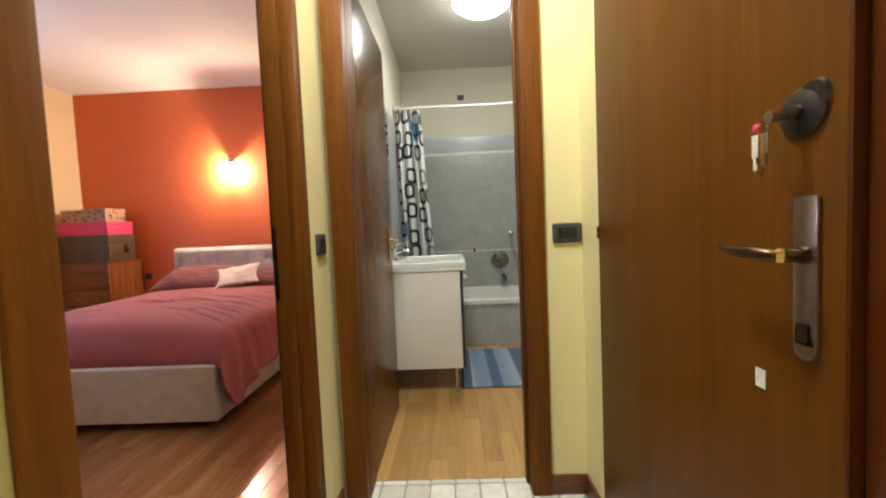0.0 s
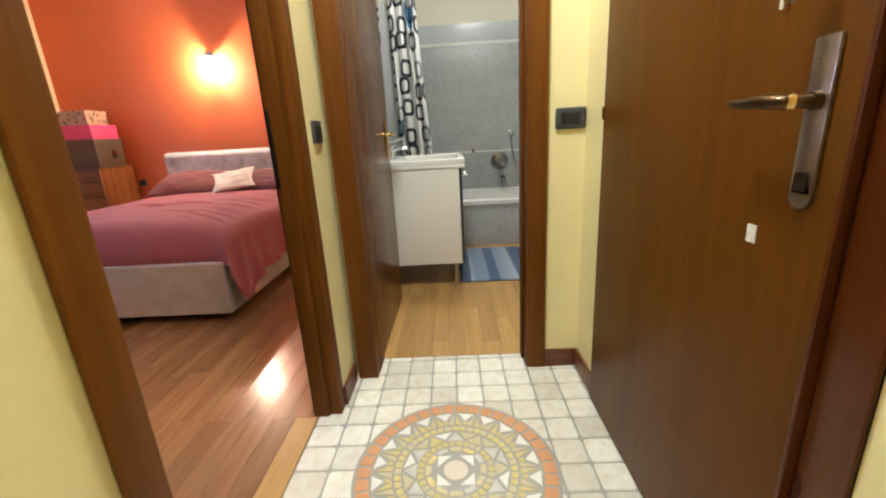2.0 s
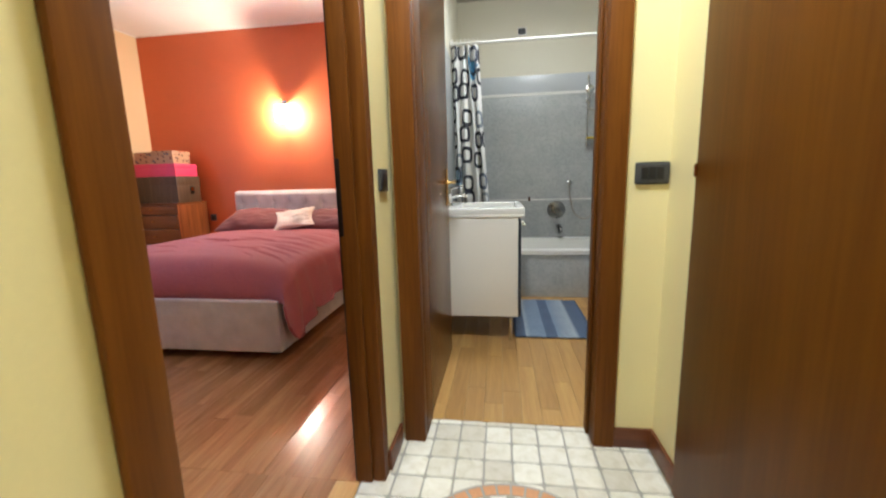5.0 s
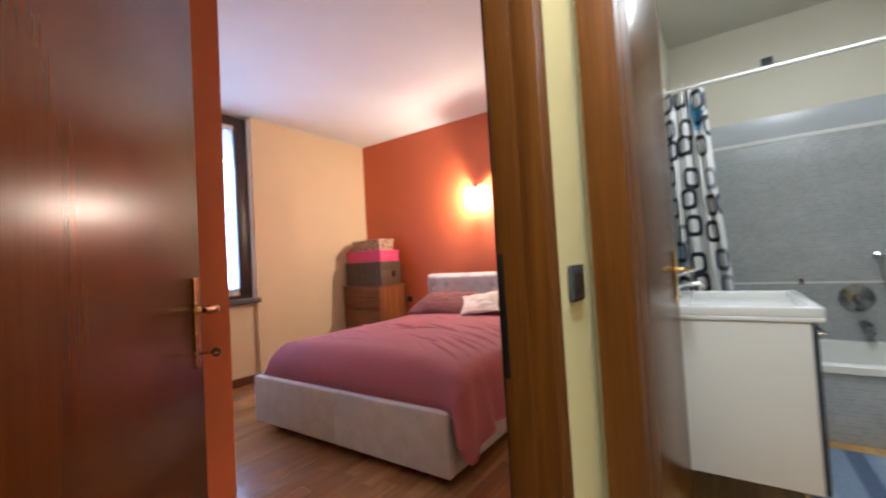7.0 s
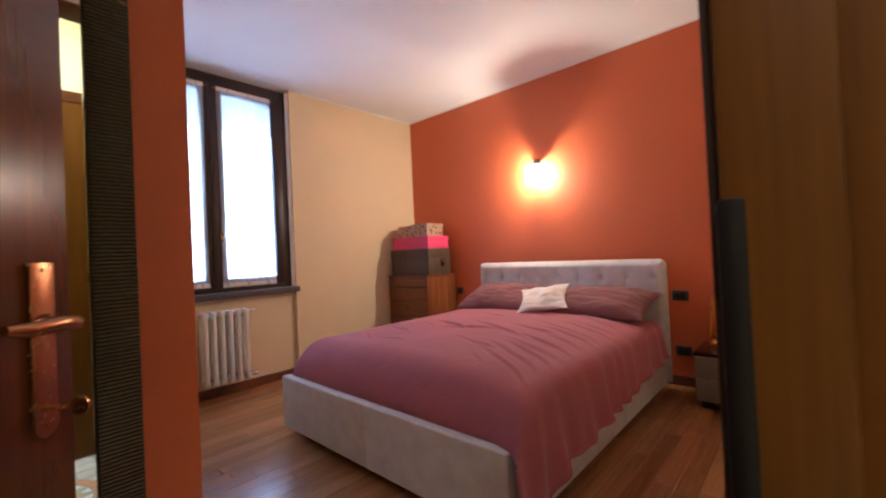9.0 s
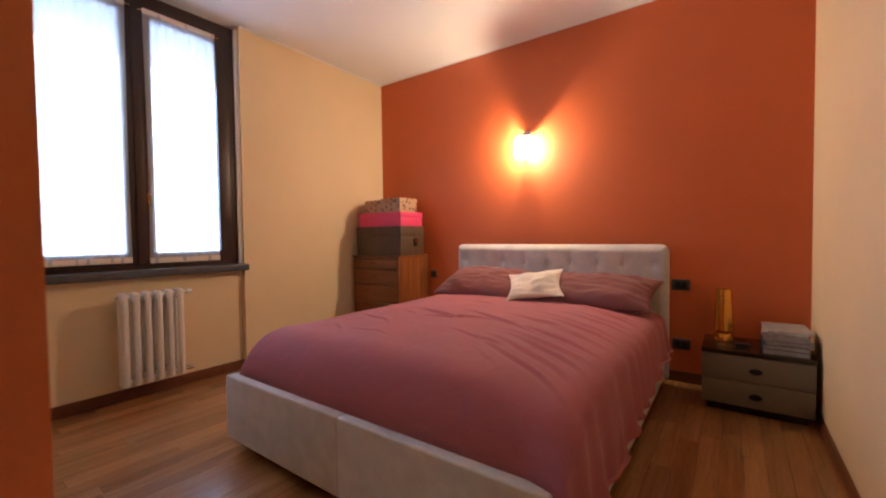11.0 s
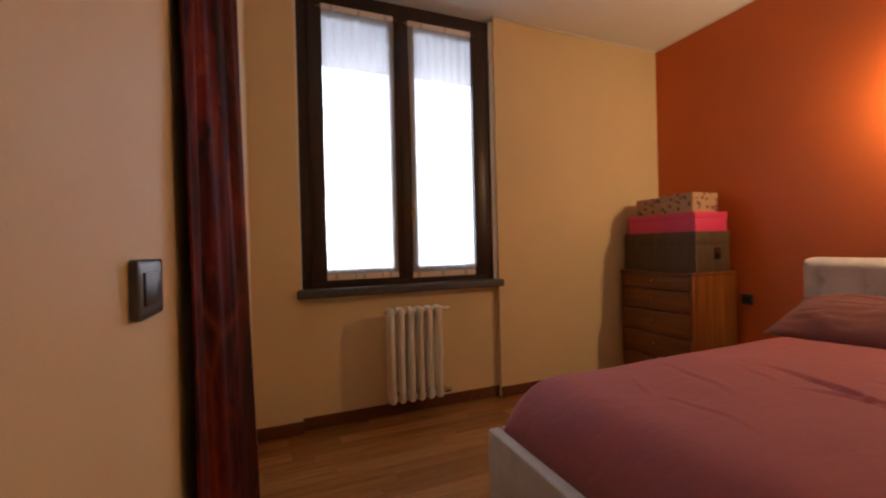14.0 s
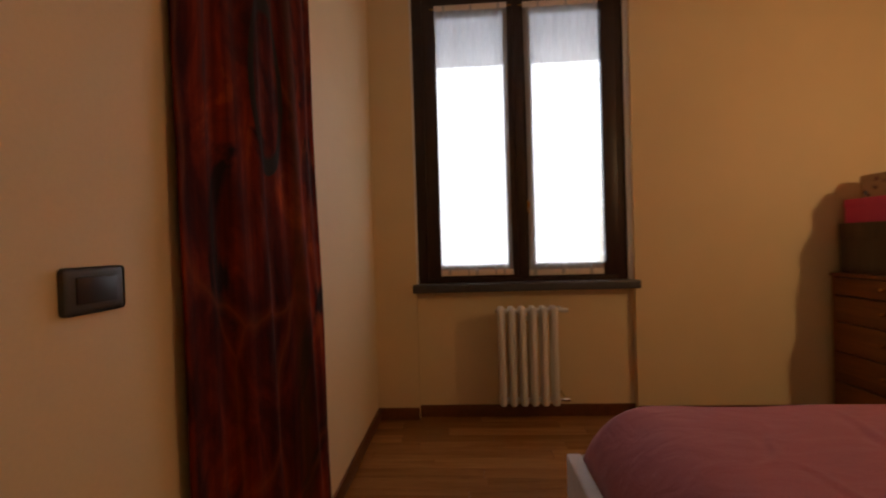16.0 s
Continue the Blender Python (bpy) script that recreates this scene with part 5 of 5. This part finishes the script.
knots = [(-0.165, 1.045), (-0.160, 0.90), (-0.110, 0.72), (-0.010, 0.655), (0.085, 0.72), (0.150, 0.95), (0.150, 1.35), (0.130, 1.80)]
hose = []
for k in range(len(knots) - 1):
    p0, p1, p2, p3 = knots[max(0, k - 1)], knots[k], knots[k + 1], knots[min(len(knots) - 1, k + 2)]
    for i in range(6):
        a = i / 6
        q = [0.5 * (2 * p1[c] + (p2[c] - p0[c]) * a + (2 * p0[c] - 5 * p1[c] + 4 * p2[c] - p3[c]) * a * a + (3 * p1[c] - p0[c] - 3 * p2[c] + p3[c]) * a ** 3) for c in (0, 1)]
        hose.append((q[0], -0.055 - 0.03 * math.sin(math.pi * k / 7), q[1]))
hose.append((0.0, -0.075, 1.80))
part("hose", tube(bmesh.new(), hose, 0.007, 8), M["steel"], sr)
part("outlet", lathe(bmesh.new(), [(0.028, 0.0), (0.028, -0.012), (0.014, -0.02), (0.012, -0.05)], 24, (-0.165, 0, 1.045), "y"), M["chrome"], sr)
vt = thing("vent_cover", (-0.550, BB_N, 2.62), "small dark ventilation cover on the white wall", "vent")
part("frame", boxed(-0.052, 0.052, -0.010, 0, -0.042, 0.042, bevel=0.003), M["white_panel"], vt)
part("grille", boxed(-0.038, 0.038, -0.014, -0.004, -0.030, 0.030, bevel=0.002), M["black"], vt)
hk = thing("wall_hook", (-0.46, YW - 0.006, 0.873), "small red hook on the bath tiles", "hook")
part("hook", boxed(-0.012, 0.012, -0.020, 0, -0.02, 0.025, bevel=0.006), M["leaf_red"], hk)
rl = thing("shower_rail", (0, 5.70, 2.298), "white shower curtain rail across the bath", "curtain rail")
part("bar", rod(bmesh.new(), (BB_W + 0.012, 0, 0.0), (BB_E - 0.012, 0, 0.0), 0.013), M["white_cord"], rl)
for x in (BB_W + 0.02, BB_E - 0.02):
    part("flange", rod(bmesh.new(), (x - 0.008, 0, 0), (x + 0.008, 0, 0), 0.03), M["white_cord"], rl)
sc = thing("shower_curtain", (-1.205, 5.70, 0), "white shower curtain with black and blue rounded squares, drawn aside", "shower curtain")


def cloth(u, v):
    w0 = 0.235 + 0.12 * (1 - v)
    return Vector((u * w0 + 0.01 * math.sin(v * 4 + u * 9), 0.040 * math.sin(u * 26 + 0.6 * math.sin(v * 2.4)) * (1 - 0.4 * v) - 0.03 * (1 - v), 0.50 + 1.78 * v))


part("cloth", sheet(bmesh.new(), 90, 50, cloth, uv=True), M["shower_cloth"], sc)
for i in range(7):
    bm = lathe(bmesh.new(), [(0.016, -0.002), (0.021, -0.002), (0.021, 0.002), (0.016, 0.002)], 16, (0.01 + i * 0.036, 0, 2.318), "x")
    part("ring", bm, M["white_cord"], sc)


def pan(name, at, label, wdt, length, height, lid):
    """A floor-standing ceramic pan with its back at +x."""
    ob = thing(name, at, label, "toilet" if lid else "bidet")
    bm = bmesh.new()
    prof = [(0.62, 0.0), (0.58, 0.04), (0.56, 0.14), (0.72, 0.24), (0.94, height - 0.05), (1.0, height - 0.02), (0.98, height)]
    if not lid:
        prof += [(0.84, height), (0.78, height - 0.02), (0.55, height - 0.11), (0.2, height - 0.13)]
    lathe(bm, prof, 40, (0, 0, 0), "z", (length / 2, wdt / 2))
    part("bowl", bm, M["ceramic"], ob)
    part("back", boxed(length * 0.18, length * 0.62, -wdt * 0.36, wdt * 0.36, 0, height - 0.012, bevel=0.03, seg=3), M["ceramic"], ob)
    if lid:
        bm = lathe(bmesh.new(), [(0.98, 0.0), (1.02, 0.006), (1.02, 0.018), (0.97, 0.024)], 40, (0, 0, height), "z", (length / 2, wdt / 2))
        part("seat", bm, M["white_panel"], ob)
        bm = lathe(bmesh.new(), [(0.97, 0.024), (1.0, 0.030), (0.98, 0.044), (0.85, 0.052), (0.2, 0.056)], 40, (0, 0, height), "z", (length / 2, wdt / 2))
        part("lid", bm, M["white_panel"], ob)
    else:
        bm = lathe(bmesh.new(), [(0.022, 0), (0.020, 0.05), (0.016, 0.07)], 20, (length * 0.36, 0, height - 0.012))
        tube(bm, [(length * 0.36, 0, height + 0.03), (length * 0.28, 0, height + 0.05), (length * 0.20, 0, height + 0.035)], 0.010)
        part("tap", bm, M["chrome"], ob)
    return ob


pan("toilet", (0.255, 5.33, 0), "white ceramic toilet with a closed lid beside the bath", 0.37, 0.56, 0.40, True)
pan("bidet", (0.275, 4.80, 0), "white ceramic bidet in front of the toilet", 0.36, 0.54, 0.385, False)
ZB = 0.450
b1 = thing("shampoo_bottle", (0.395, 6.455, ZB), "dark shampoo bottle on the bath rim", "bottle")
part("bottle", lathe(bmesh.new(), [(0.028, 0), (0.031, 0.006), (0.031, 0.125), (0.014, 0.145), (0.014, 0.155)], 24), M["bottle_dark"], b1)
part("cap", lathe(bmesh.new(), [(0.017, 0.150), (0.017, 0.180), (0.012, 0.185)], 20), M["black"], b1)
b2 = thing("soap_bottle", (0.500, 6.455, ZB), "white soap bottle on the bath rim", "bottle")
part("bottle", lathe(bmesh.new(), [(0.034, 0), (0.036, 0.006), (0.036, 0.170), (0.020, 0.192), (0.016, 0.200)], 24), M["white_cord"], b2)
part("cap", lathe(bmesh.new(), [(0.022, 0.196), (0.022, 0.226), (0.018, 0.232)], 20), M["white_panel"], b2)
mt = thing("bath_mat", (-0.40, 5.045, 0.004), "blue striped cotton bath mat on the wooden floor", "mat")
bm = sheet(bmesh.new(), 30, 50, lambda u, v: Vector(((u - 0.5) * 0.56, (v - 0.5) * 0.88, 0.010 + 0.004 * noise.noise((u * 4, v * 6, 1)))))
mp_ = part("mat", bm, M["stripes"], mt)
so = mp_.modifiers.new("thickness", "SOLIDIFY")
so.thickness, so.offset = 0.009, -1.0

# ---- floors, piece by piece ----
built("floor_screed", boxed(BED_W - 0.25, BB_E + T, HALL_S - T, BB_N + T, -0.12, -0.012), M["grout"], "grey screed under the floor pieces")


def plank_floor(name, x0, x1, y0, y1, wdt, mat, label, seed):
    fl = thing(name, (0, 0, 0), label, "floor")
    fl["kind"] = "structure"
    rnd, meshes = random.Random(seed), {}
    nrow = math.ceil((x1 - x0) / wdt)
    for i in range(nrow):
        xa = x0 + i * wdt
        wd = min(wdt, x1 - xa)
        y = y0 - rnd.uniform(0, 0.7)
        while y < y1 - 0.02:
            ln = rnd.choice((0.55, 0.7, 0.85, 1.0))
            a, b = max(y, y0), min(y + ln, y1)
            y += ln
            if b - a < 0.03:
                continue
            key = (round(b - a, 2), round(wd, 3))
            if key not in meshes:
                meshes[key] = mesh_of("plank", boxed(0.0005, wd - 0.0005, 0.0005, b - a - 0.0005, -0.012, 0.0, bevel=0.0009, seg=1), mat, False)
            ob = new("plank", meshes[key])
            ob.parent = fl
            ob.location = (xa, a, rnd.uniform(-0.0004, 0.0))
    return fl


# ochre threshold wood, coloured paler to carry the hall light on it
plank_floor("floor_threshold", -1.397, -1.303, 2.0, 3.15, 0.092, M["plank_bath"], "ochre oak plank along the bedroom threshold, paler for the hall light", 14)
plank_floor("floor_alcove", -2.50, -1.397, 2.0, 3.15, 0.092, M["plank"], "varnished oak planks by the bedroom door", 13)
plank_floor("floor_bedroom", -5.20, -1.303, 3.15, BED_N, 0.092, M["plank"], "varnished oak plank floor of the bedroom", 11)
plank_floor("floor_bathroom", BB_W, BB_E, 3.582, 5.66, 0.092, M["plank_bath"], "light oak plank floor of the bathroom", 12)

hall = thing("floor_hall", (0, 0, 0), "cream tumbled marble tiles of the hall floor", "floor")
hall["kind"] = "structure"
MC, MR, P = (-0.745, 2.855), 0.345, 0.111
rnd = random.Random(21)
tiles = {}


def hall_tile(x0, x1, y0, y1, k):
    key = (round(x1 - x0, 3), round(y1 - y0, 3), k)
    if key not in tiles:
        bm = bmesh.new()
        w2, h2 = (x1 - x0) / 2 - 0.0032, (y1 - y0) / 2 - 0.0032
        r2 = random.Random(k)
        ring = []
        for i in range(16):
            a = 2 * math.pi * (i + 0.5) / 16
            c, s = math.cos(a), math.sin(a)
            px, py = math.copysign(abs(c) ** 0.22, c) * w2, math.copysign(abs(s) ** 0.22, s) * h2
            ring.append((px + r2.uniform(-0.0012, 0.0012), py + r2.uniform(-0.0012, 0.0012)))
        lo = [bm.verts.new((a, b, -0.012)) for a, b in ring]
        mi_ = [bm.verts.new((a, b, -0.0028)) for a, b in ring]
        hi = [bm.verts.new((a * 0.955, b * 0.955, 0.0)) for a, b in ring]
        for l0, l1 in ((lo, mi_), (mi_, hi)):
            for i in range(16):
                bm.faces.new((l0[i], l0[(i + 1) % 16], l1[(i + 1) % 16], l1[i]))
        bm.faces.new(hi)
        tiles[key] = mesh_of("tile", bm, M["tile"])
    ob = new("tile", tiles[key])
    ob.parent = hall
    ob.location = ((x0 + x1) / 2, (y0 + y1) / 2, rnd.uniform(-0.0008, 0.0004))


X0, X1, Y1 = -1.303, HX1 + 0.11, 3.582
xs = sorted({X0, X1} | {-0.735 + k * P for k in range(-6, 8) if X0 + 0.02 < -0.735 + k * P < X1 - 0.02})
ys = sorted({HALL_S, Y1} | {3.322 + k * 0.1125 for k in range(-26, 3) if HALL_S + 0.02 < 3.322 + k * 0.1125 < Y1 - 0.02})
for xa, xb in zip(xs, xs[1:]):
    for ya, yb in zip(ys, ys[1:]):
        far = max(math.hypot(x - MC[0], y - MC[1]) for x in (xa, xb) for y in (ya, yb))
        if far > MR - 0.01:
            hall_tile(xa, xb, ya, yb, rnd.randrange(4))
built("floor_grout", boxed(-1.303, HX1 + 0.11, HALL_S, 3.582, -0.0115, -0.0045), M["grout"], "grey grout between the hall tiles")

mo = thing("floor_mosaic", (MC[0], MC[1], 0), "round stone mosaic with an orange rim and ochre star rays", "mosaic")
part("grout_disc", lathe(bmesh.new(), [(MR, -0.004), (MR, 0.0008), (MR - 0.002, 0.0016), (0.01, 0.0016)], 72), M["grout"], mo)


def piece(pts, mat):
    bm = bmesh.new()
    cx, cy = sum(p[0] for p in pts) / len(pts), sum(p[1] for p in pts) / len(pts)
    lo = [bm.verts.new((x, y, 0.0)) for x, y in pts]
    hi = [bm.verts.new((cx + (x - cx) * 0.94, cy + (y - cy) * 0.94, 0.0034)) for x, y in pts]
    n = len(pts)
    for i in range(n):
        bm.faces.new((lo[i], lo[(i + 1) % n], hi[(i + 1) % n], hi[i]))
    bm.faces.new(hi)
    bmesh.ops.recalc_face_normals(bm, faces=bm.faces)
    return mesh_of("piece", bm, mat, False)


def polar(r, a):
    return (r * math.cos(a), r * math.sin(a))


def ring_of(n, pts_fn, mats, offset=0.0):
    """n pieces round the centre; the meshes are shared and turned."""
    meshes = [piece(pts_fn(math.pi / n), m) for m in mats]
    for i in range(n):
        ob = new("piece", meshes[i % len(mats)] if len(mats) < 3 else rnd.choice(meshes))
        ob.parent = mo
        ob.rotation_euler = (0, 0, 2 * math.pi * (i + offset) / n + rnd.uniform(-0.006, 0.006))


def sector(r0, r1, gap=0.0035):
    def fn(h):
        a0, a1 = h - gap / max(r0, 0.02), h - gap / r1
        return [polar(r0, -a0), polar(r1, -a1), polar(r1, 0), polar(r1, a1), polar(r0, a0)]
    return fn


ring_of(38, sector(0.289, 0.333), [M["terracotta"]])
ring_of(20, lambda h: [polar(0.282, -h * 0.72), polar(0.282, h * 0.72), polar(0.238, 0)], [M["white_stone"]], 0.5)
ring_of(20, lambda h: [polar(0.214, -h * 0.80), polar(0.274, -h * 0.10), polar(0.214, -h * 0.08)], [M["ochre"]])
ring_of(20, lambda h: [polar(0.214, h * 0.08), polar(0.274, h * 0.10), polar(0.214, h * 0.80)], [M["sand"]])
ring_of(20, lambda h: [polar(0.216, -h * 0.12), polar(0.236, -h * 0.30), polar(0.236, h * 0.30), polar(0.216, h * 0.12)], [M["ochre"]], 0.5)
ring_of(44, sector(0.184, 0.206, 0.0025), [M["ochre"], M["ochre"], M["sand"]])
ring_of(12, lambda h: [polar(0.135, -h * 0.9), polar(0.178, 0), polar(0.135, h * 0.9)], [M["sand"], M["ochre"], M["grey_stone"]])
ring_of(12, lambda h: [polar(0.178, -h * 0.75), polar(0.178, h * 0.75), polar(0.143, 0)], [M["grey_stone"], M["white_stone"], M["sand"]], 0.5)
ring_of(30, sector(0.108, 0.130, 0.0025), [M["ochre"], M["sand"], M["ochre"]])
ring_of(12, sector(0.084, 0.103, 0.003), [M["ochre"], M["sand"], M["grey_stone"]])
for k in range(4):
    me = piece([(0.062, 0.062), (0.012, 0.062), (0.030, 0.045), (0.045, 0.030), (0.062, 0.012)], M["white_stone"])
    ob = new("piece", me)
    ob.parent, ob.rotation_euler = mo, (0, 0, k * math.pi / 2)
me = piece([polar(0.043, 2 * math.pi * i / 24) for i in range(24)], M["terrazzo"])
ob = new("piece", me)
ob.parent = mo
